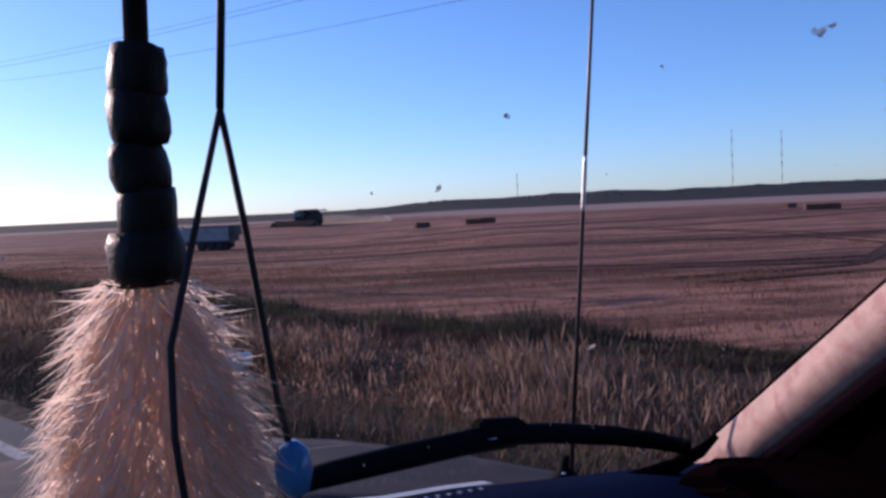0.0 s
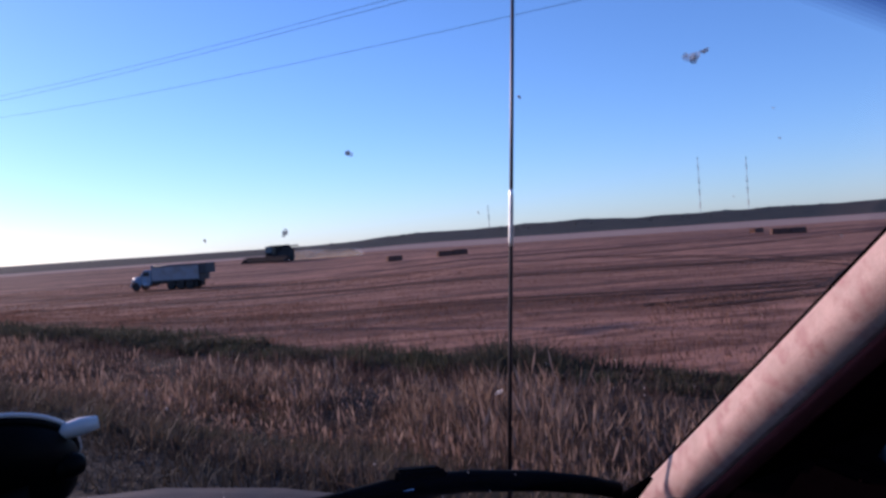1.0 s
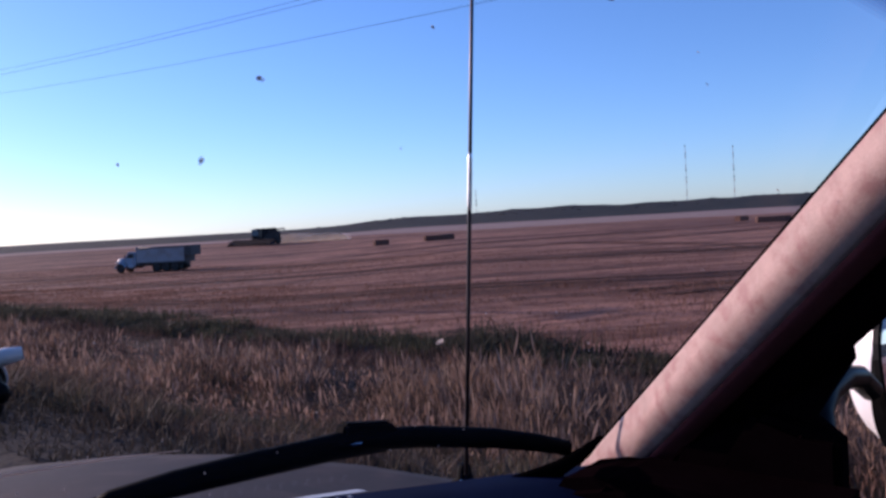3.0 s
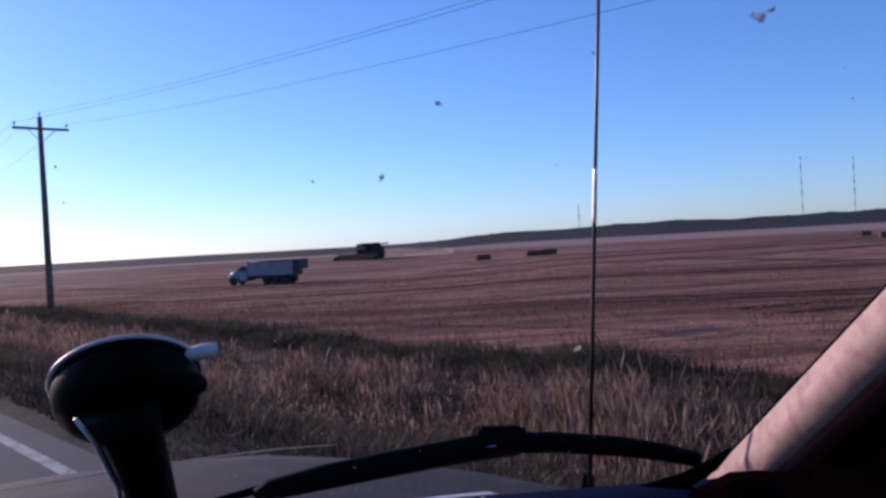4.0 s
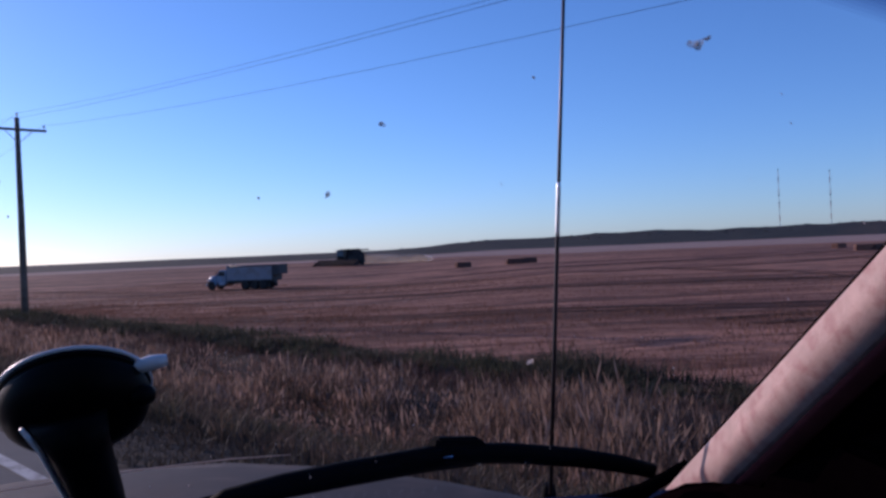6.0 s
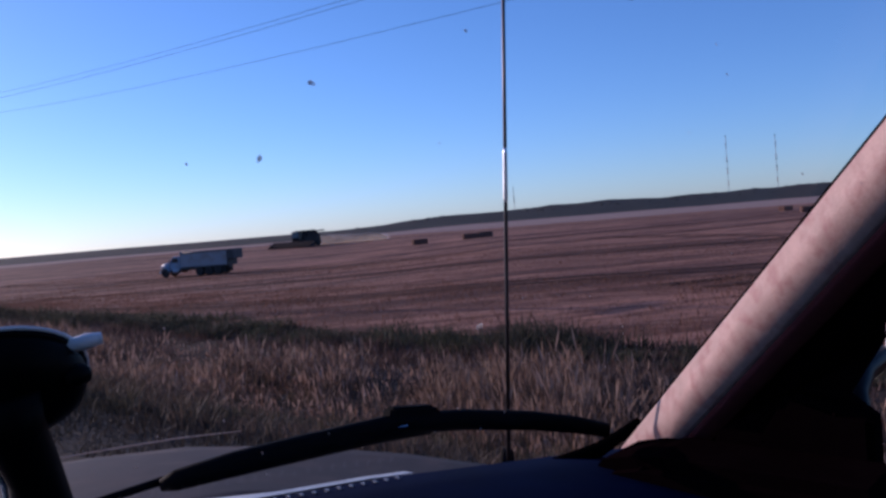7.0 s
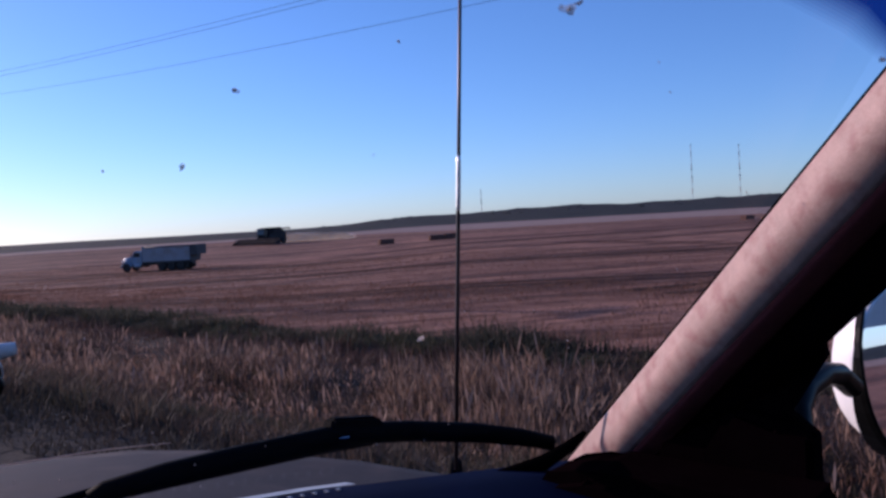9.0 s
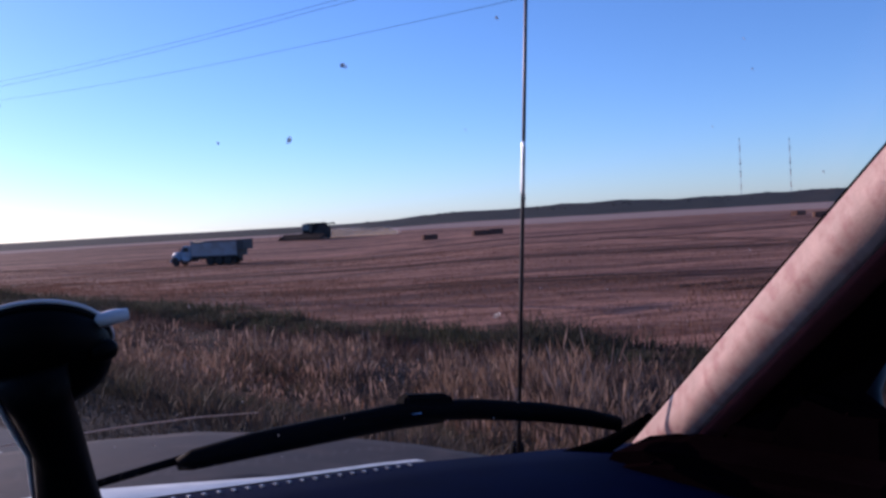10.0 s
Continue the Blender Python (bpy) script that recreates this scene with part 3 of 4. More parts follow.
def wheel(parent, x, y, z, r, w, label="", name="wheel"):
    """A wheel on the y axis: a tyre with rounded shoulders and a dished rim with nuts."""
    m = pose(x, y, z, 90, 0, 0)
    bm = lathe([(r * 0.56, -w / 2), (r * 0.9, -w / 2), (r * 0.97, -w * 0.42), (r, -w * 0.25), (r, w * 0.25), (r * 0.97, w * 0.42), (r * 0.9, w / 2), (r * 0.56, w / 2)], m, 26)
    tyre = part(name, bm, M_RUBBER, parent, label, True)
    bm = lathe([(r * 0.57, -w * 0.47), (r * 0.5, -w * 0.3), (r * 0.25, -w * 0.22), (r * 0.2, -w * 0.4), (r * 0.2, w * 0.4), (r * 0.25, w * 0.22), (r * 0.5, w * 0.3), (r * 0.57, w * 0.47)], m, 18)
    rim = part("rim", bm, M_RIM, tyre, "dusty steel rim")
    return tyre


def grain_truck(az, r, heading):
    """An old bonneted lorry with a long steel box and a tarp rail. x forward, y to its left."""
    x, y, z = spot(az, r)
    root = thing("grain_truck", pose(x, y, z, 0, 0, 90 - heading), "old pale blue bonneted grain truck with a long grey steel box", "truck")
    part("chassis", box(bmesh.new(), (-4.6, -0.42, 0.72), (4.1, 0.42, 0.98), 0.02), M_DARK, root)
    # bonnet with a rounded nose
    secs = []
    for px, hw, zb, zt in ((4.55, 0.52, 0.95, 1.55), (4.40, 0.66, 0.85, 1.72), (3.9, 0.74, 0.85, 1.80), (3.05, 0.84, 0.9, 1.90)):
        secs.append([(px, -hw, zb), (px, -hw, zt - 0.18), (px, -hw * 0.75, zt - 0.03), (px, 0, zt), (px, hw * 0.75, zt - 0.03), (px, hw, zt - 0.18), (px, hw, zb)])
    bonnet = part("bonnet", loft(secs), M_TRUCK_BLUE, root, smooth=True)
    for i in range(7):
        part("grille_bar", box(bmesh.new(), (4.53, -0.42, 1.0 + i * 0.075), (4.575, 0.42, 1.035 + i * 0.075), 0.004), M_CHROME, bonnet)
    for k in (-1, 1):
        bm = lathe([(0.03, 0), (0.10, 0.02), (0.105, 0.12), (0.09, 0.16), (0.03, 0.18)], pose(4.40, k * 0.74, 1.30, 0, 90, 0), 14)
        part("headlight", bm, M_LAMP, root, "round glass headlight", True)
        # arched front fender
        arch = []
        for i in range(9):
            a = math.pi * i / 8
            px, pz = 3.82 + 0.66 * math.cos(a), 0.62 + 0.62 * math.sin(a)
            qx, qz = 3.82 + 0.58 * math.cos(a), 0.62 + 0.54 * math.sin(a)
            arch.append([(px, k * 0.70, pz), (px, k * 1.16, pz - 0.04), (qx, k * 1.14, qz - 0.04), (qx, k * 0.70, qz)])
        part("fender", loft(arch), M_TRUCK_BLUE, root, smooth=True)
        part("running_board", box(bmesh.new(), (1.75, k * 0.78, 0.62), (3.2, k * 1.12, 0.68), 0.015), M_DARK, root)
        bm = bmesh.new()
        tube(bm, [(2.9, k * 1.0, 1.75), (2.95, k * 1.3, 1.8), (2.95, k * 1.32, 2.2)], 0.018, 6)
        arm = part("mirror_arm", bm, M_DARK, root)
        part("mirror_head", box(bmesh.new(), (2.92, k * 1.24, 1.85), (2.97, k * 1.42, 2.25), 0.015), M_DARK, arm)
        bm = lathe([(0.05, -0.45), (0.28, -0.43), (0.30, -0.4), (0.30, 0.4), (0.28, 0.43), (0.05, 0.45)], pose(2.35, k * 0.82, 0.72, 0, 90, 0), 16)
        part("fuel_tank", bm, M_STEEL, root, smooth=True)
    part("bumper", box(bmesh.new(), (4.55, -1.15, 0.55), (4.68, 1.15, 0.78), 0.03), M_CHROME, root, "dull chrome bumper")
    # cab with a raked windscreen
    side = [(1.75, 0.85), (3.1, 0.85), (3.12, 1.88), (2.78, 2.42), (2.6, 2.5), (1.9, 2.5), (1.75, 2.4)]
    cab = part("cab", solid(side, 1, -0.98, 0.98, 0.05), M_TRUCK_BLUE, root)
    part("windscreen", solid([(3.135, 1.9), (3.155, 1.9), (2.84, 2.38), (2.82, 2.38)], 1, -0.82, 0.82), M_CAB_GLASS, cab, "dark glass windscreen")
    for k in (-1, 1):
        part("side_window", solid([(1.98, 1.78), (2.95, 1.78), (2.68, 2.3), (1.98, 2.3)], 1, k * 0.985, k * 1.0), M_CAB_GLASS, cab, "dark side window")
        part("door_handle", box(bmesh.new(), (1.95, k * 0.985, 1.55), (2.1, k * 1.02, 1.59), 0.006), M_CHROME, cab)
    # the box: floor, tall ribbed sides, a peaked rail
    part("box_floor", box(bmesh.new(), (-4.75, -1.22, 1.0), (1.5, 1.22, 1.16), 0.02), M_DARK, root)
    for k in (-1, 1):
        wall = part("box_side", box(bmesh.new(), (-4.75, k * 1.16, 1.16), (1.5, k * 1.24, 2.72), 0.015), M_TRUCK_BOX, root, "faded grey blue steel side")
        for i in range(10):
            px = -4.7 + i * 0.685
            part("rib", box(bmesh.new(), (px - 0.04, k * 1.235, 1.1), (px + 0.04, k * 1.262, 2.74), 0.006), M_TRUCK_BOX, wall)
        part("top_rail", box(bmesh.new(), (-4.8, k * 1.13, 2.70), (1.55, k * 1.29, 2.80), 0.02), M_TRUCK_BOX, wall)
    part("headboard", box(bmesh.new(), (1.44, -1.22, 1.1), (1.54, 1.22, 3.02), 0.02), M_TRUCK_BOX, root)
    part("tailgate", box(bmesh.new(), (-4.86, -1.22, 1.1), (-4.76, 1.22, 2.92), 0.02), M_DARK, root)
    # the rear of the box, darker and a little higher
    part("rear_extension", box(bmesh.new(), (-5.65, -1.22, 1.75), (-4.87, 1.22, 2.98), 0.03), M_DARK, root, "dark raised rear end of the box")
    bm = bmesh.new()
    tube(bm, [(1.3, -0.9, 2.86), (1.3, 0.0, 2.98), (1.3, 0.95, 2.86)], 0.14, 8)
    tube(bm, [(1.3, 1.0, 2.90), (-1.5, 1.02, 2.88), (-4.7, 1.05, 2.87)], [0.13, 0.11, 0.10], 8)
    part("rolled_tarp", bm, M_DARK, root, "dark rolled tarp along the box rail", True)
    wheel(root, 3.82, 0.96, 0.52, 0.52, 0.28)
    wheel(root, 3.82, -0.96, 0.52, 0.52, 0.28)
    for px in (-0.95, -2.2, -3.45):
        for k in (-1, 1):
            wheel(root, px, k * 1.03, 0.53, 0.53, 0.30)
            wheel(root, px, k * 0.70, 0.53, 0.53, 0.26, name="inner_wheel")
        bm = bmesh.new()
        tube(bm, [(px, -0.8, 0.53), (px, 0.8, 0.53)], 0.09, 8)
        part("axle", bm, M_DARK, root)
    for k in (-1, 1):
        part("mud_flap", box(bmesh.new(), (-4.22, k * 0.6, 0.25), (-4.19, k * 1.18, 0.98), 0.005), M_RUBBER, root)
    return root


grain_truck(-15.0, 104, -74)


def combine_harvester(az, r, heading):
    """A combine at work: x forward, y to its left."""
    x, y, z = spot(az, r)
    root = thing("combine_harvester", pose(x, y, z, 0, 0, 90 - heading), "dark dusty combine harvester with a wide low header", "combine harvester")
    side = [(-4.3, 1.0), (-4.6, 2.0), (-4.2, 2.9), (-3.2, 3.25), (0.75, 3.25), (1.0, 2.6), (1.15, 1.2), (0.7, 0.7), (-3.2, 0.8)]
    body = part("body", solid(side, 1, -1.45, 1.45, 0.08), M_COMBINE, root)
    for k in (-1, 1):
        part("side_panel", solid([(-3.9, 1.2), (-3.9, 2.7), (-1.9, 2.9), (-1.9, 1.2)], 1, k * 1.46, k * 1.52, 0.02), M_COMBINE, body)
        part("side_panel", solid([(-1.8, 1.3), (-1.8, 2.9), (0.4, 2.9), (0.6, 1.3)], 1, k * 1.46, k * 1.52, 0.02), M_COMBINE, body)
    part("grain_tank", loft([[(-2.9, -1.2, 3.22), (0.5, -1.2, 3.22), (0.5, 1.2, 3.22), (-2.9, 1.2, 3.22)],
                             [(-3.2, -1.5, 3.75), (0.75, -1.5, 3.75), (0.75, 1.5, 3.75), (-3.2, 1.5, 3.75)]]), M_COMBINE, root)
    cab = part("cab", solid([(0.8, 1.35), (1.95, 1.4), (2.4, 2.2), (2.25, 3.35), (0.8, 3.4)], 1, -1.05, 1.05, 0.06), M_CAB_GLASS, root, "dark glass operator cab")
    part("cab_roof", box(bmesh.new(), (0.7, -1.15, 3.38), (2.45, 1.15, 3.60), 0.06), M_COMBINE, cab)
    for k in (-1, 1):
        bm = bmesh.new()
        tube(bm, [(2.2, k * 0.95, 1.75), (2.3, k * 0.96, 3.4)], 0.05, 6)
        part("cab_post", bm, M_COMBINE, cab)
        for j in range(2):
            part("work_light", box(bmesh.new(), (2.44, k * (0.4 + 0.35 * j) - 0.08, 3.42), (2.5, k * (0.4 + 0.35 * j) + 0.08, 3.54), 0.01), M_LAMP, cab)
    # feeder house and header
    part("feeder_house", loft([[(1.0, -0.7, 1.2), (1.0, 0.7, 1.2), (1.0, 0.7, 2.0), (1.0, -0.7, 2.0)], [(3.1, -0.75, 0.3), (3.1, 0.75, 0.3), (3.1, 0.75, 0.95), (3.1, -0.75, 0.95)]]), M_COMBINE, root)
    half = 6.2
    header = part("header", solid([(3.05, 0.12), (2.98, 1.30), (3.12, 1.34), (3.25, 0.55), (4.3, 0.2), (4.3, 0.08)], 1, -half, half, 0.01), M_HEADER, root, "long low dark red header")
    for k in (-1, 1):
        part("divider", solid([(3.0, 0.1), (3.0, 1.15), (4.2, 0.7), (5.0, 0.1)], 1, k * half, k * (half + 0.12), 0.02), M_HEADER, header)
    bm = bmesh.new()
    tube(bm, [(3.55, -half, 0.52), (3.55, half, 0.52)], 0.25, 12)
    part("header_auger", bm, M_HEADER, header)
    for i in range(6):
        a = 2 * math.pi * i / 6
        bm = bmesh.new()
        px, pz = 4.1 + 0.48 * math.cos(a), 0.95 + 0.48 * math.sin(a)
        tube(bm, [(px, -half + 0.1, pz), (px, half - 0.1, pz)], 0.035, 6)
        part("reel_bat", bm, M_HEADER, header)
    for i in range(5):
        py = -half + 0.15 + i * (2 * half - 0.3) / 4
        bm = bmesh.new()
        for j in range(6):
            a = 2 * math.pi * j / 6
            tube(bm, [(4.1, py, 0.95), (4.1 + 0.48 * math.cos(a), py, 0.95 + 0.48 * math.sin(a))], 0.025, 5)
        part("reel_spider", bm, M_HEADER, header)
    # unloading auger folded back
    bm = bmesh.new()
    tube(bm, [(0.3, 1.65, 2.6), (0.1, 1.7, 3.15), (-1.5, 1.7, 3.28), (-5.3, 1.68, 3.55), (-5.6, 1.68, 3.32)], [0.22, 0.22, 0.17, 0.16, 0.15], 12)
    part("unloading_auger", bm, M_COMBINE, root, smooth=True)
    for k in (-1, 1):
        wheel(root, 0.7, k * 1.75, 0.95, 0.95, 0.75)
        wheel(root, -3.5, k * 1.45, 0.62, 0.62, 0.45)
        for j in range(4):
            part("ladder_rung", box(bmesh.new(), (1.9, k * 1.0, 0.6 + j * 0.3), (2.3, k * 1.5, 0.64 + j * 0.3), 0.008), M_DARK, root)
    part("straw_chopper", solid([(-4.3, 0.7), (-5.0, 0.8), (-5.1, 1.2), (-4.5, 1.7)], 1, -1.1, 1.1, 0.03), M_DARK, root)
    bm = bmesh.new()
    tube(bm, [(-2.6, 0.9, 3.25), (-2.6, 0.9, 3.95)], 0.09, 8)
    part("exhaust", bm, M_DARK, root)
    return root


combine_harvester(-7.8, 185, -145)


def harvest_dust(az, r):
    """The pale dust that trails behind the combine: many thin puffs."""
    n = Net("dust")
    tr = n.t.nodes.new("ShaderNodeBsdfTransparent")
    df = n.put("ShaderNodeBsdfDiffuse", Color=(0.66, 0.62, 0.60, 1))
    mx = n.t.nodes.new("ShaderNodeMixShader")
    mx.inputs[0].default_value = 0.06
    tl = n.put("ShaderNodeBsdfTranslucent", Color=(0.80, 0.72, 0.68, 1))
    both = n.t.nodes.new("ShaderNodeMixShader")
    both.inputs[0].default_value = 0.6
    n.link(df.outputs[0], both.inputs[1])
    n.link(tl.outputs[0], both.inputs[2])
    n.link(tr.outputs[0], mx.inputs[1])
    n.link(both.outputs[0], mx.inputs[2])
    n.link(mx.outputs[0], n.t.nodes["Material Output"].inputs[0])
    rng = random.Random(4)
    bm = bmesh.new()
    for i in range(90):
        f = rng.random()
        x, y, z = spot(az + 0.9 + f * f * 4.6, r + 2 + f * 8)
        size = (0.6 + 1.2 * f) * rng.uniform(0.5, 1.0)
        got = bmesh.ops.create_icosphere(bm, subdivisions=2, radius=1)["verts"]
        up = z + rng.uniform(0.1, 2.3) * (1.1 - 0.6 * f)
        for v in got:
            k = 1 + 0.5 * noise.noise(v.co * 1.5 + Vector((i * 3, 0, 0)))
            v.co = Vector((x + v.co.x * size * 1.8 * k, y + v.co.y * size * k, up + v.co.z * size * 0.6 * k))
    ob = new("harvest_dust", mesh_of("harvest_dust", bm, n.mat, True))
    ob.visible_shadow = False
    tagged(ob, "thin pale dust drifting behind the combine harvester", "dust", kind="stuff")


harvest_dust(-7.8, 185)


# ---- the car: x to its right, y ahead, z up ----
CAR = pose(0, 0, 0, 0, 0, 45)
car = thing("car", CAR, "silver-grey car with a dusty bonnet, seen from inside through its windscreen", "car")


def glass_y(s, z):
    """How far ahead the windscreen stands at this place."""
    def flat(q):
        return (1.5842 - 0.211 * q - 0.757 * z) / 0.619
    if s > 0.75:
        return flat(s) - 0.7 * (s - 0.75) ** 2
    if s < 0.25:
        d = 0.25 - s
        return flat(0.25) + 0.34 * d - 0.9 * d * d
    return flat(s)


def pillar_at(z):
    t = (z - 1.401) / 0.62
    return Vector((1.029 - 0.405 * t, 0.4575 - 0.672 * t, z))


def dash_edge(s):
    """Front edge of the dash, where it meets the glass."""
    xs, ys, zs = (-0.5, 0.2, 0.46, 0.80, 0.91, 1.02, 1.16), (0.88, 0.915, 0.90, 0.83, 0.79, 0.745, 0.69), (1.24, 1.235, 1.225, 1.19, 1.178, 1.168, 1.152)
    return Vector((s, interp(s, xs, ys), interp(s, xs, zs)))


def build_windscreen():
    bm = bmesh.new()
    rows = []
    for j in range(13):
        f = j / 12
        row = []
        for i in range(21):
            g = i / 20
            z = 1.13 + f * 0.62
            right = pillar_at(z).x + 0.02 - 0.07 * smooth(1.42, 1.26, z)
            s = -0.45 + (right + 0.45) * g
            row.append(bm.verts.new((s, glass_y(s, z), z)))
        rows.append(row)
    for a, b in zip(rows, rows[1:]):
        for i in range(20):
            bm.faces.new((a[i], a[i + 1], b[i + 1], b[i]))
    ob = part("windscreen", bm, M_GLASS, car, "clear windscreen speckled with dried spots", True)
    ob.visible_shadow = False
    def edge_z(s):
        return 1.647 - 0.09 * (s - 0.65) - 0.12 * max(0.0, s - 0.8) + 0.02 * smooth(0.6, 0.2, s)
    strips = []
    for i in range(9):
        f = (i + 0.5) / 9.5
        strips.append(("shade_band_edge", 0.0017 * i, 0.0017 * (i + 1), pane("tint_band_edge", (0.97 - 0.92 * f, 0.97 - 0.88 * f, 0.98 - 0.68 * f), 0.012)))
    for name, lo, hi, material in (*strips, ("shade_band", 0.0153, 0.12, M_BAND)):
        bm = bmesh.new()
        rows = []
        for f in (0.0, 0.33, 0.66, 1.0):
            row = []
            for i in range(17):
                s = -0.4 + 1.44 * i / 16
                z = edge_z(s) + lo + (hi - lo) * f
                s = min(s, pillar_at(z).x + 0.03)
                row.append(bm.verts.new((s, glass_y(s, z) - 0.004, z)))
            rows.append(row)
        for a, b in zip(rows, rows[1:]):
            for i in range(16):
                if (a[i].co - a[i + 1].co).length > 1e-5 or (b[i].co - b[i + 1].co).length > 1e-5:
                    bm.faces.new((a[i], a[i + 1], b[i + 1], b[i]))
        part(name, bm, material, ob, "dark blue tinted strip along the top")
    return ob


windscreen = build_windscreen()


def splat(s, l, z, size, material, seed, long=1.0, turn=0.0):
    """A dried spot on the glass: a lumpy little blob with a few smears."""
    rng = random.Random(seed)
    n = Vector((0.211, 0.619, 0.757)).normalized()
    u = Vector((1, 0, 0)) - n * n.x
    u.normalize()
    v = n.cross(u)
    c, d = math.cos(turn), math.sin(turn)
    u, v = u * c + v * d, v * c - u * d
    bm = bmesh.new()
    for k in range(5):
        ox, oy, rr = rng.uniform(-0.6, 0.6) * size * long, rng.uniform(-0.35, 0.35) * size, size * rng.uniform(0.25, 0.5)
        if k == 0:
            ox = oy = 0
            rr = size * 0.5
        ring, top = [], bm.verts.new(Vector((s, l, z)) - n * 0.0035 + u * ox + v * oy)
        for i in range(9):
            a = 2 * math.pi * i / 9
            q = rr * rng.uniform(0.6, 1.25)
            ring.append(bm.verts.new(Vector((s, l, z)) - n * 0.0012 + u * (ox + q * math.cos(a) * long) + v * (oy + q * math.sin(a))))
        for i in range(9):
            bm.faces.new((top, ring[i], ring[(i + 1) % 9]))
    return part("dried_spot", bm, material, windscreen)


splat(0.618, 0.368, 1.621, 0.0066, M_SPLAT, 1, 1.8, -0.05)
splat(0.6225, glass_y(0.6225, 1.6238), 1.6238, 0.0028, M_SPLAT, 7, 1.8, -0.7)
splat(0.453, 0.480, 1.574, 0.0031, M_SPLAT, 2, 1.2)
splat(0.448, 0.530, 1.536, 0.0044, M_SPLAT, 3, 0.5)
splat(0.737, 0.614, 1.387, 0.0070, M_SPLAT_PALE, 4, 0.6, -0.5)
splat(0.924, 0.2585, 1.606, 0.0042, M_SPLAT, 6, 1.7, 0.2)
spots = random.Random(5)
for i in range(46):
    ps, pz = spots.uniform(0.15, 0.98), spots.uniform(1.24, 1.6) if i % 3 else spots.uniform(1.24, 1.36)
    splat(ps, glass_y(ps, pz), pz, spots.uniform(0.0005, 0.0013), M_SPLAT_PALE, 10 + i)


streak = bmesh.new()
tube(streak, [(0.30, 0.843, 1.318), (0.36, 0.823, 1.319), (0.44, 0.798, 1.319), (0.51, 0.778, 1.316), (0.565, 0.766, 1.310)], [0.0003, 0.0007, 0.0009, 0.0008, 0.0004], 6)
part("wiper_streak", streak, M_SPLAT_PALE, windscreen, "pale dried edge of the wiped arc")


def build_pillar():
    def skin(profile, name, material, label=""):
        secs = []
        for i in range(17):
            z = 1.06 + 0.74 * i / 16
            p = pillar_at(z)
            k = 1.0 + 0.10 * (1.4 - z)
            secs.append([(p.x + a * k, p.y + b * k, z) for a, b in profile])
        return part(name, loft(secs), material, car, label, True)
    skin([(0.03, 0.010), (0.004, 0.007), (-0.004, 0.002), (-0.008, -0.006), (0.0, -0.02), (0.03, -0.02)], "glass_seal", M_SEAL, "black rubber seal")
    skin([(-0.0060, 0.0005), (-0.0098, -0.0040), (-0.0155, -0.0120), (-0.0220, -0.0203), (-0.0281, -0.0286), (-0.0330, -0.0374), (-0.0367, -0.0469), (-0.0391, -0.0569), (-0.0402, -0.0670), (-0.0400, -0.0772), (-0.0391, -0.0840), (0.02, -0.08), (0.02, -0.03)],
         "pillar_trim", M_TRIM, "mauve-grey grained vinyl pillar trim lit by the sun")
    # the trim where it turns from the sun, shade painted in maroon
    skin([(-0.0392, -0.0843), (-0.0366, -0.0939), (-0.0325, -0.1020), (-0.026, -0.1075), (-0.016, -0.1105), (-0.006, -0.1112), (0.02, -0.105), (0.02, -0.0815)], "trim_shade_side", M_TRIM_SHADE, "side of the pillar trim, its shade painted in dark maroon")
    # rear half of the pillar: being unlit is painted as near-black vinyl
    skin([(-0.006, -0.1115), (-0.008, -0.130), (-0.008, -0.146), (0.008, -0.163), (0.05, -0.163), (0.05, -0.032), (0.022, -0.032), (0.022, -0.1005)], "door_frame_shaded", M_TRIM_DARK, "door frame with the pillar's shade painted in near-black")


build_pillar()


def build_dash():
    secs = []
    for i in range(33):
        s = -0.5 + 1.66 * i / 32
        e = dash_edge(s)
        secs.append([(s, e.y + 0.02, e.z - 0.05), (s, e.y + 0.004, e.z - 0.006), (s, e.y - 0.006, e.z), (s, e.y - 0.08, e.z + 0.002), (s, e.y - 0.30, e.z - 0.012),
                     (s, 0.42, e.z - 0.06), (s, 0.36, e.z - 0.14), (s, 0.36, 0.72), (s, e.y + 0.02, 0.72)])
    dash = part("dashboard", loft(secs), M_DASH, car, "dark blue-black grained dashboard", True)
    me = None
    for i in range(38):
        s = 0.24 + i * 0.0150
        e = dash_edge(s)
        if me is None:
            me = mesh_of("defroster_slot", box(bmesh.new(), (-0.0018, -0.0035, 0), (0.0018, 0.0035, 0.0020), 0.0006), M_STEEL, False)
        slot = new("defroster_slot", me)
        slot.parent = dash
        slot.matrix_local = pose(s, e.y - 0.022, e.z + 0.001)
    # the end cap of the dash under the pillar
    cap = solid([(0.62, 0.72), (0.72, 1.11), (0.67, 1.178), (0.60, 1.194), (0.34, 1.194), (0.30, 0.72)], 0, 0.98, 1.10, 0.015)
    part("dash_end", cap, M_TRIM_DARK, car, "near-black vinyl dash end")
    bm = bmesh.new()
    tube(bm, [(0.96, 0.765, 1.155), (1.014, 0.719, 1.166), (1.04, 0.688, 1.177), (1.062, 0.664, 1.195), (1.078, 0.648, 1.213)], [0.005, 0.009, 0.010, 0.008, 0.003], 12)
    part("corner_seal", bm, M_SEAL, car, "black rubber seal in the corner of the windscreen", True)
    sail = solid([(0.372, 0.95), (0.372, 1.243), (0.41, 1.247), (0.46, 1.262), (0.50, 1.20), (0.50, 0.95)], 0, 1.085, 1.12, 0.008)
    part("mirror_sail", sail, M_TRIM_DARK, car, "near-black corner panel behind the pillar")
    return dash


build_dash()

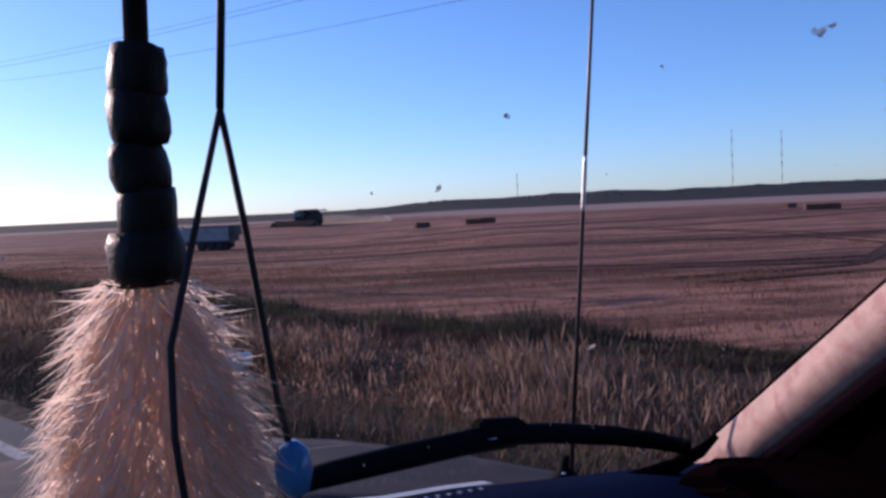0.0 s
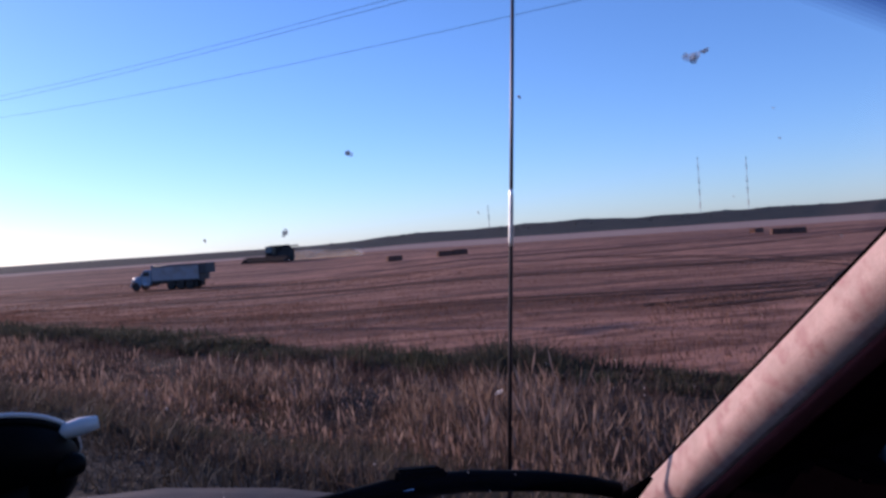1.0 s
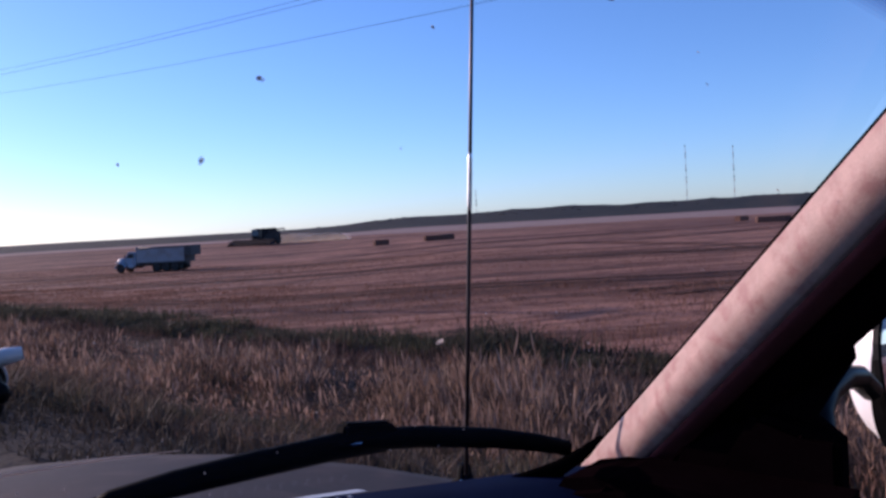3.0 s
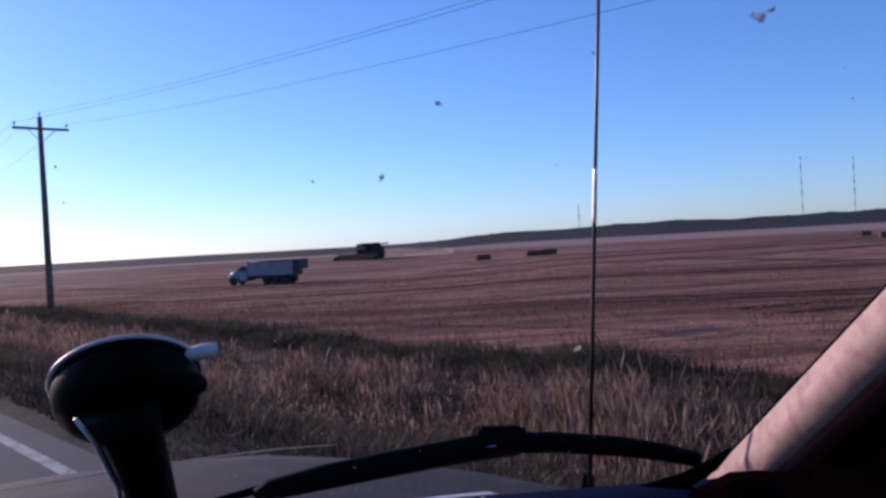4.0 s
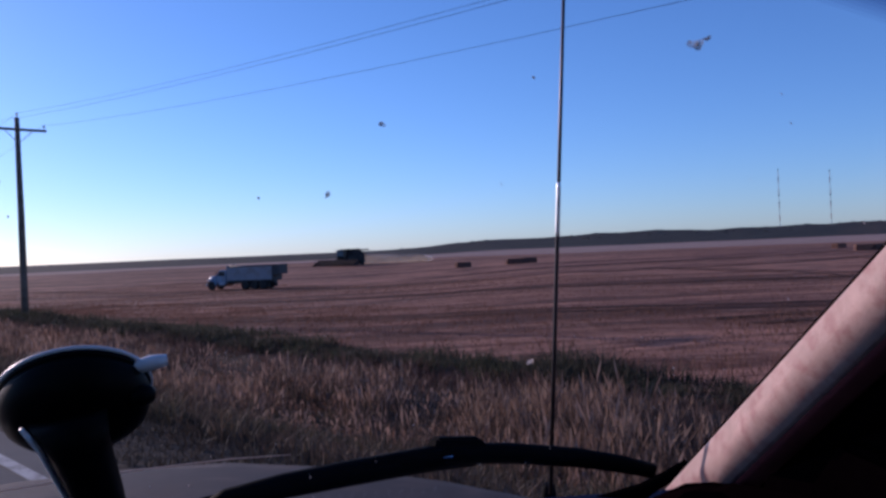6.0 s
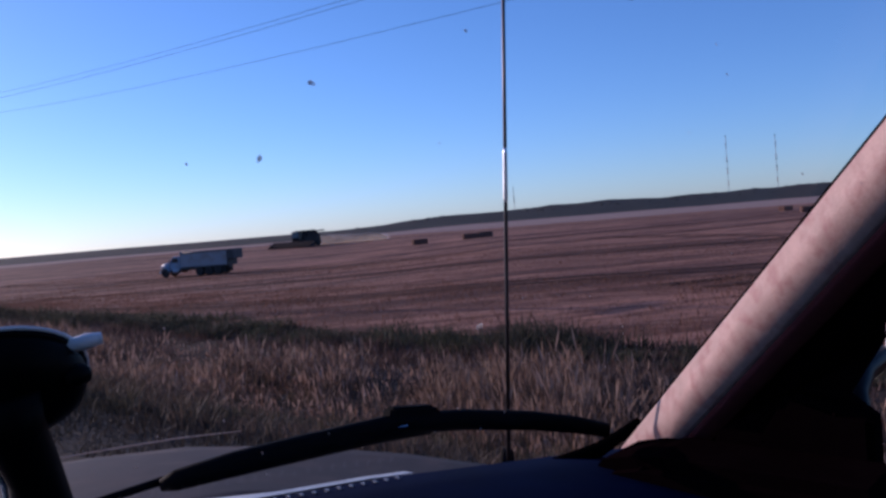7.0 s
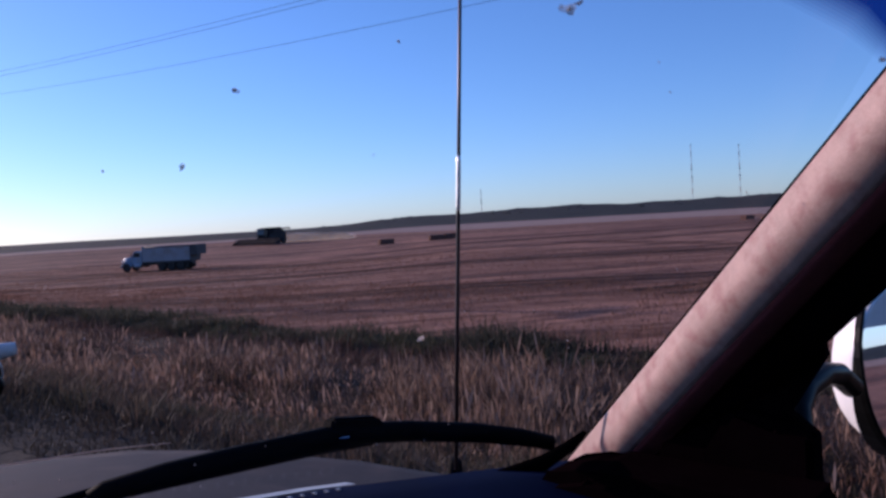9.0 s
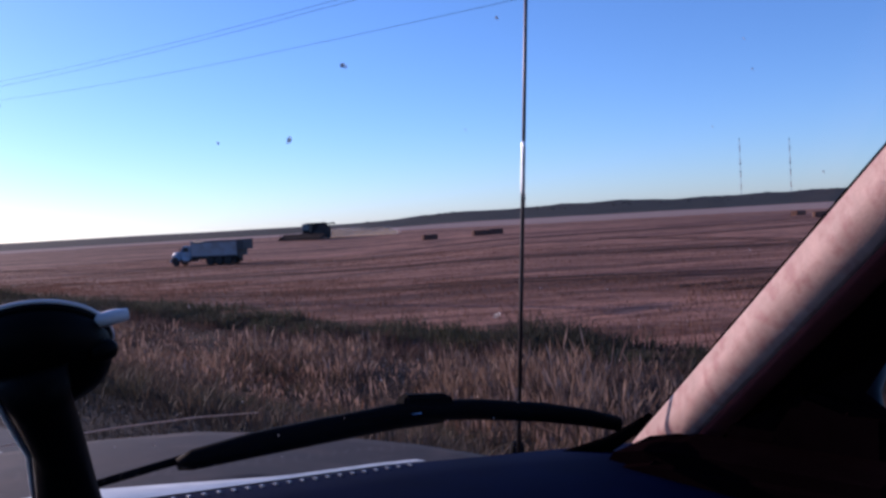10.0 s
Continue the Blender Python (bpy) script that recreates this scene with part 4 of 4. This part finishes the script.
HOOD_EDGE = [(1.27, 0.70, 1.04), (1.26, 0.95, 1.045), (1.225, 1.25, 1.045), (1.15, 1.52, 1.045), (1.02, 1.72, 1.05), (0.86, 1.85, 1.05), (0.66, 1.95, 1.05), (0.38, 1.98, 1.06), (0.1, 1.95, 1.05), (-0.10, 1.85, 1.05), (-0.26, 1.72, 1.05), (-0.39, 1.52, 1.058), (-0.47, 1.25, 1.07), (-0.5, 0.95, 1.075), (-0.51, 0.70, 1.07)]


def build_front():
    # bonnet from the cowl to its rounded edge
    start = [1.18, 1.10, 1.02, 0.94, 0.84, 0.72, 0.56, 0.38, 0.2, 0.04, -0.08, -0.18, -0.26, -0.34, -0.42]
    secs = []
    for k in range(15):
        e = dash_edge(start[k])
        near, far = Vector((start[k], e.y + 0.115, e.z - 0.038 - 0.055 * smooth(0.72, 1.0, start[k]))), Vector(HOOD_EDGE[k])
        sec = [near + Vector((0, 0, -0.03))]
        for j in range(9):
            f = j / 8
            p = near.lerp(far, f)
            p.z += 0.014 * math.sin(math.pi * f) * (1 - smooth(0.72, 1.0, start[k]))
            sec.append(p)
        sec.append(far + Vector((0, 0, -0.03)))
        secs.append(sec)
    part("bonnet", loft(secs, closed=False), M_HOOD, car, "dusty grey-brown bonnet", True)
    secs = []
    for h in HOOD_EDGE:
        h = Vector(h)
        out = Vector((h.x - 0.38, max(0.0, h.y - 1.2), 0)).normalized()
        secs.append([h + Vector((0, 0, -0.004)), h + out * 0.012 + Vector((0, 0, -0.010)), h + out * 0.03 + Vector((0, 0, -0.05)), h + out * 0.05 + Vector((0, 0, -0.5))])
    part("fender", loft(secs, closed=False), M_FENDER, car, "dark glossy fender", True)
    # cowl below the glass
    secs = []
    for i in range(24):
        s = -0.4 + 1.24 * i / 23
        e = dash_edge(s)
        w = 0.012 + 0.085 * (1 - smooth(0.40, 0.84, s))
        secs.append([(s, e.y + 0.012, e.z - 0.003), (s, e.y + 0.03, e.z - 0.004), (s, e.y + 0.03 + w, e.z - 0.013), (s, e.y + 0.04 + w, e.z - 0.05)])
    part("cowl", loft(secs, closed=False), M_COWL, car, "pale blue-grey cowl strip below the glass", True)
    # wiper
    bm = bmesh.new()
    tube(bm, [(0.10, 0.96, 1.20), (0.30, 0.93, 1.225), (0.47, 0.892, 1.247), (0.54, 0.866, 1.256)], [0.0042, 0.0042, 0.0042, 0.0045], 8)
    arm = part("wiper_arm", bm, M_WIPER, car, "black wiper arm", True)
    bm = bmesh.new()
    tube(bm, [(0.532, 0.866, 1.252), (0.545, 0.858, 1.255), (0.60, 0.838, 1.259), (0.68, 0.815, 1.260), (0.76, 0.795, 1.258), (0.82, 0.775, 1.252)],
         [0.006, 0.0105, 0.013, 0.014, 0.0135, 0.010], 12)
    part("arm_shroud", bm, M_WIPER, arm, smooth=True)
    bm = bmesh.new()
    tube(bm, [(0.60, 0.835, 1.260), (0.70, 0.808, 1.264), (0.78, 0.785, 1.263), (0.86, 0.755, 1.252), (0.94, 0.716, 1.236), (0.99, 0.687, 1.222), (1.026, 0.665, 1.209)],
         [0.007, 0.010, 0.012, 0.0125, 0.012, 0.011, 0.0095], 12)
    blade = part("wiper_blade", bm, M_WIPER, arm, "black rubber wiper blade", True)
    bm = loft([[(0.762, 0.80, 1.265), (0.835, 0.775, 1.258), (0.835, 0.755, 1.256), (0.762, 0.78, 1.263)],
               [(0.772, 0.797, 1.284), (0.822, 0.777, 1.278), (0.822, 0.762, 1.277), (0.772, 0.782, 1.283)]])
    bmesh.ops.bevel(bm, geom=bm.edges[:], offset=0.003, segments=2, affect="EDGES")
    part("blade_clip", bm, M_WIPER, blade)
    for ps, pl, pz in ((0.775, 0.776, 1.262), (0.985, 0.682, 1.222)):
        bm = bmesh.new()
        tube(bm, [(ps - 0.008, pl + 0.003, pz), (ps + 0.008, pl - 0.004, pz - 0.001)], 0.0016, 6)
        part("steel_rivet", bm, M_CHROME, blade)
    # antenna on the fender
    base, way = Vector((1.161, 0.943, 1.102)), Vector((-0.0615, -0.1336, 0.989))
    foot = base - way * 0.035
    bm = lathe([(0.024, 0), (0.023, 0.010), (0.013, 0.022), (0.010, 0.040), (0.008, 0.044)], Matrix.Translation(foot) @ way.to_track_quat("Z", "Y").to_matrix().to_4x4(), 18)
    ant = part("antenna_base", bm, M_WIPER, car, "small black antenna base", True)
    # chrome bead added for the small glint on the black base
    bm = bmesh.new()
    bmesh.ops.create_icosphere(bm, subdivisions=2, radius=0.0035, matrix=Matrix.Translation(foot + way * 0.020 + Vector((-0.015, -0.006, 0))))
    part("base_glint", bm, M_CHROME, ant, "tiny chrome ball standing in for a glint on the base", True)
    q = Vector((1.0903, 0.8556, 1.429))
    low = q + way * ((1.115 - 1.429) / 0.989)
    bm = bmesh.new()
    tube(bm, [low, low.lerp(q + way * 0.2, 0.5), q + way * 0.2, q + way * 0.75], [0.0034, 0.0032, 0.0028, 0.0020], 10)
    rod = part("antenna_rod", bm, M_AERIAL, ant, "thin steel whip aerial", True)
    # sleeve added to give the rod its highlight at this height
    bm = bmesh.new()
    tube(bm, [q + way * 0.078, q + way * 0.086, q + way * 0.152, q + way * 0.162], [0.0028, 0.0034, 0.0033, 0.0027], 12)
    part("rod_glint", bm, M_ROD_GLINT, rod, "bright metal sleeve standing in for the glint on the aerial", True)


build_front()


def build_mirror():
    arm = bmesh.new()
    tube(arm, [(1.15, 0.40, 1.16), (1.197, 0.422, 1.197), (1.226, 0.432, 1.233), (1.272, 0.435, 1.250), (1.339, 0.431, 1.257), (1.402, 0.427, 1.246), (1.455, 0.423, 1.218)],
         [0.022, 0.021, 0.019, 0.018, 0.017, 0.017, 0.016], 16)
    root = part("side_mirror", arm, M_ARM, car, "glossy black mirror arm", True)
    m, tilted = pose(1.590, 0.372, 1.227, 3, 0, -25), pose(1.590, 0.372, 1.227, -8, 0, -25)   # x along the glass, y into the shell
    across, tall, deep, steps = 0.124, 0.143, 0.086, 9

    def oval(k, y, m=m, low=1.0):
        ring = []
        for i in range(40):
            t = 2 * math.pi * i / 40
            c, s = math.cos(t), math.sin(t)
            ring.append(m @ Vector((across * k * math.copysign(abs(c) ** 0.85, c), y, tall * k * math.copysign(abs(s) ** 0.85, s) * (low if s < 0 else 1.0))))
        return ring
    rings = [oval(0.93, 0.0, low=0.93), oval(0.965, -0.002, low=0.93), oval(0.985, 0.004, low=0.92)]
    for i in range(steps):
        f = (i + 0.2) / steps * math.pi / 2
        rings.append(oval(0.985 * math.cos(f) ** 0.8, 0.006 + deep * math.sin(f), low=0.90 - 0.12 * math.sin(f)))
    part("mirror_shell", loft(rings), M_SHELL, root, "white painted mirror shell", True)
    part("mirror_rim", loft([oval(0.985, 0.006), oval(1.0, -0.004, tilted), oval(0.995, -0.013, tilted), oval(0.97, -0.0155, tilted), oval(0.955, -0.0145, tilted), oval(0.955, -0.008, tilted)]), M_ARM, root, "thin black rim")
    part("mirror_glass", loft([oval(0.96, -0.0138, tilted), oval(0.96, -0.0125, tilted)]), M_MIRROR, root, "silvered mirror glass")


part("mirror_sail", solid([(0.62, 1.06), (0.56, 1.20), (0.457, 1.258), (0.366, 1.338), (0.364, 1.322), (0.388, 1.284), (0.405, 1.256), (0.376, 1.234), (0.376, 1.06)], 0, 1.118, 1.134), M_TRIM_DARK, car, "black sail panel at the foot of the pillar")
build_mirror()


def build_cabin():
    part("roof", box(bmesh.new(), (-0.9, -2.4, 1.785), (0.86, 0.08, 1.84), 0.02), M_LINER, car, "pale cloth headliner")
    part("door", box(bmesh.new(), (1.09, -1.6, 0.35), (1.16, 0.372, 1.06), 0.02), M_TRIM_DARK, car, "dark passenger door")
    part("door", box(bmesh.new(), (-1.0, -1.6, 0.35), (-0.93, 0.6, 1.06), 0.02), M_TRIM_DARK, car, "dark passenger door")
    part("roof_panel", box(bmesh.new(), (-0.93, -2.44, 1.842), (0.885, 0.06, 1.868), 0.012), M_BODY, car, "dusty silver roof panel")
    part("door_skin", box(bmesh.new(), (1.162, -1.62, 0.33), (1.182, 0.372, 1.05), 0.008), M_BODY, car, "dusty silver outer door skin")
    part("door_skin", box(bmesh.new(), (-1.022, -1.62, 0.33), (-1.002, 0.6, 1.05), 0.008), M_BODY, car, "dusty silver outer door skin")
    part("tail_panel", box(bmesh.new(), (-1.0, -2.485, 0.33), (1.16, -2.455, 1.05), 0.01), M_BODY, car, "dusty silver tail panel")
    for px, py in ((-0.98, -2.37), (1.08, -2.37), (-0.98, -1.0), (1.08, -1.0)):
        lean = 0.18 if px > 0 else -0.06
        part("roof_post", loft([[(px + u - lean * f, py + v, 1.04 + 0.76 * f) for u, v in ((0, 0), (0.06, 0), (0.06, 0.12), (0, 0.12))] for f in (0, 0.5, 1)]), M_TRIM_DARK, car)
    part("quarter_panel", box(bmesh.new(), (1.10, -2.45, 0.35), (1.16, -1.63, 1.05), 0.012), M_BODY, car, "dusty silver rear quarter panel")
    part("quarter_panel", box(bmesh.new(), (-1.0, -2.45, 0.35), (-0.94, -1.63, 1.05), 0.012), M_BODY, car, "dusty silver rear quarter panel")
    part("rear_wall", box(bmesh.new(), (-0.95, -2.45, 0.35), (1.1, -2.38, 1.79), 0.02), M_TRIM_DARK, car, "dark rear wall of the cabin")
    part("floor_pan", box(bmesh.new(), (-0.93, -2.4, 0.30), (1.1, 0.9, 0.36), 0.01), M_TRIM_DARK, car, "dark floor of the cabin")
    secs = []
    for z in (0.9, 1.2, 1.5, 1.8):
        p = pillar_at(z)
        secs.append([(-0.42 - (p.x - 1.0) + a, p.y + b, z) for a, b in ((0, 0), (0.05, -0.06), (0.03, -0.15), (-0.04, -0.12))])
    part("far_pillar", loft(secs), M_TRIM_DARK, car, "dark pillar on the far side")


build_cabin()
for wx in (1.10, -0.34):
    for wy in (1.42, -1.55):
        wheel(car, wy, -wx, 0.33, 0.33, 0.20).matrix_local = pose(0, 0, 0, 0, 0, 90)


# ---- things in the car ----
def suction_mount():
    """A suction cup on the glass with a curved neck; its places are those of the car."""
    n = Vector((0.211, 0.619, 0.757)).normalized()
    centre = Vector((0.355, 0.713, 1.411))
    m = Matrix.Translation(centre) @ (-n).to_track_quat("Z", "Y").to_matrix().to_4x4()
    root = thing("suction_mount", CAR @ Matrix.Translation(centre), "black plastic suction-cup phone mount stuck to the windscreen", "phone mount")
    back = (CAR @ Matrix.Translation(centre)).inverted() @ CAR

    def own(name, bm, material, label="", smooth_it=True, parent=None):
        for v in bm.verts:
            v.co = back @ v.co
        return part(name, bm, material, parent or root, label, smooth_it)
    own("cup", lathe([(0.046, 0.001), (0.0495, 0.002), (0.0505, 0.005), (0.049, 0.008)], m, 40), M_MOUNT, "black rubber suction cup")
    own("cup_housing", lathe([(0.0485, 0.006), (0.0495, 0.012), (0.0485, 0.020), (0.0455, 0.027), (0.039, 0.033), (0.028, 0.037), (0.004, 0.038)], m, 40), M_MOUNT)
    bm = bmesh.new()
    tube(bm, [(0.374, 0.668, 1.404), (0.382, 0.668, 1.404), (0.388, 0.670, 1.405), (0.391, 0.672, 1.406)], [0.006, 0.0075, 0.0075, 0.005], 14)
    own("lock_lever", bm, M_MOUNT)
    own("cup_edge", lathe([(0.0492, 0.0005), (0.0512, 0.0012), (0.0517, 0.0026), (0.0507, 0.0036)], m, 48), M_TAB, "pale translucent edge of the cup")
    bm = bmesh.new()
    a = Vector((0.406, 0.668, 1.427))
    tube(bm, [a + Vector((-0.035, 0.015, -0.006)), a + Vector((-0.012, 0.004, -0.001)), a + Vector((-0.003, 0.001, 0))], [0.0045, 0.0055, 0.004], 10)
    own("pull_tab", bm, M_TAB, "pale translucent pull tab")
    bm = bmesh.new()
    tube(bm, [(0.338, 0.680, 1.398), (0.347, 0.690, 1.375), (0.374, 0.735, 1.329), (0.398, 0.79, 1.276), (0.402, 0.80, 1.255)], [0.025, 0.0205, 0.0185, 0.023, 0.027], 18)
    own("neck", bm, M_MOUNT)
    # the highlight down the neck's left side, built as a pale tube
    bm = bmesh.new()
    tube(bm, [(0.3075, 0.677, 1.394), (0.3217, 0.6863, 1.375), (0.3365, 0.7089, 1.352), (0.3516, 0.7316, 1.329), (0.3619, 0.761, 1.302), (0.3724, 0.79, 1.276)], [0.0014, 0.0022, 0.0024, 0.0022, 0.002, 0.0016], 8)
    own("neck_highlight", bm, M_TAB, "highlight along the neck, shaped as a thin pale strip")
    bm = lathe([(0.012, -0.012), (0.022, -0.010), (0.024, 0.0), (0.022, 0.010), (0.012, 0.012)], pose(0.345, 0.775, 1.262, 90, 0, 20), 20)
    own("knob", bm, M_MOUNT)
    return root


suction_mount()


def hanging_charm():
    """Dark beads over a tuft of fur, and a thin looped cord with a blue bead, on the mirror's string."""
    root = thing("hanging_charm", pose(-0.1119, 0.3301, 1.5167) @ Matrix.Scale(0.8, 4), "pale fur tuft under dark wooden beads hanging on a cord", "ornament")
    bm = bmesh.new()
    tube(bm, [(0.0012, -0.001, 0.034), (0.004, -0.003, 0.12), (0.005, -0.004, 0.265)], 0.0022, 10)
    part("cord", bm, M_CORD, root, "dark cord", True)
    for pz, r, jog in ((0.0355, 0.0053, 0.0003), (0.0275, 0.0055, -0.0002), (0.0180, 0.0053, -0.0006), (0.0098, 0.0054, 0.0002), (0.0018, 0.0071, -0.0002)):
        bm = lathe([(0.001, -0.0054), (r * 0.84, -0.0050), (r * 0.96, -0.003), (r, -0.0005), (r * 0.97, 0.0025), (r * 0.86, 0.0048), (0.001, 0.0054)], pose(0.0008 + jog, 0, pz, 0, 9 * jog / 0.0006, 0), 18)
        for v in bm.verts:
            v.co += (v.co - Vector((0, 0, pz))).normalized() * 0.0007 * noise.noise(v.co * 420)
        part("bead", bm, M_BEAD, root, "", True)
    rng = np.random.default_rng(3)
    vs, fs = [], []
    for i in range(4200):
        a, f = rng.uniform(0, 2 * math.pi), rng.uniform() ** 0.8
        start = -0.001 - 0.048 * f
        rad = 0.004 + 0.0105 * math.sin(min(1.0, f * 1.4) * 1.57)
        out = rng.uniform(0.002, 0.012)
        drop = rng.uniform(0.004, 0.018)
        w = rng.uniform(0.0001, 0.0003)
        ca, sa = math.cos(a), math.sin(a)
        tx, ty = -sa * w, ca * w
        p0 = (ca * rad, sa * rad * 0.5, start)
        b = a + rng.normal(0, 0.9)
        p1 = (p0[0] + math.cos(b) * out * 0.7, p0[1] + math.sin(b) * out * 0.35, start - drop * 0.5)
        p2 = (p0[0] + math.cos(b) * out * 1.2, p0[1] + math.sin(b) * out * 0.5, start - drop)
        k = len(vs)
        vs += [(p0[0] - tx, p0[1] - ty, p0[2]), (p0[0] + tx, p0[1] + ty, p0[2]), (p1[0] + tx, p1[1] + ty, p1[2]), (p1[0] - tx, p1[1] - ty, p1[2]), p2]
        fs += [(k, k + 1, k + 2, k + 3), (k + 3, k + 2, k + 4)]
    for i in range(1500):
        a, f = rng.uniform(0, 2 * math.pi), rng.uniform()
        start = -0.002 - 0.05 * f
        rad = 0.008 + 0.0085 * math.sin(min(1.0, f * 1.3) * 1.57)
        out, drop, w = rng.uniform(0.002, 0.010), rng.uniform(-0.001, 0.010), rng.uniform(0.0001, 0.00025)
        ca, sa = math.cos(a), math.sin(a)
        p0 = (ca * rad, sa * rad * 0.6, start)
        p2 = (p0[0] + ca * out, p0[1] + sa * out * 0.6, start - drop)
        k = len(vs)
        vs += [(p0[0], p0[1], p0[2] - w), (p0[0], p0[1], p0[2] + w), p2]
        fs += [(k, k + 1, k + 2)]
    fur = new("fur", raw_mesh("fur", vs, fs, M_FUR))
    fur.parent = root
    fur["label"] = "pale cream and tan fur tuft"
    bm = bmesh.new()
    tube(bm, [(0.0166, 0.0016, 0.25), (0.0164, 0.0016, 0.048), (0.0145, 0.004, 0.029)], 0.0008, 8)
    tube(bm, [(0.0145, 0.004, 0.029), (0.0105, -0.004, 0.006), (0.0078, -0.013, -0.013), (0.0082, -0.015, -0.028), (0.0100, -0.015, -0.046)], 0.00065, 8)
    tube(bm, [(0.0145, 0.004, 0.029), (0.018, 0.004, 0.006), (0.0205, 0.003, -0.012), (0.0222, 0.003, -0.026), (0.0247, 0.001, -0.036)], 0.0007, 8)
    part("cord_loop", bm, M_CORD, root, "thin dark looped cord", True)
    bm = lathe([(0.001, -0.0055), (0.0030, -0.004), (0.0038, 0), (0.0030, 0.004), (0.001, 0.0055)], pose(0.0250, 0.001, -0.0395), 14)
    part("glass_bead", bm, M_BLUE_BEAD, root, "blue glass bead", True)


hanging_charm()
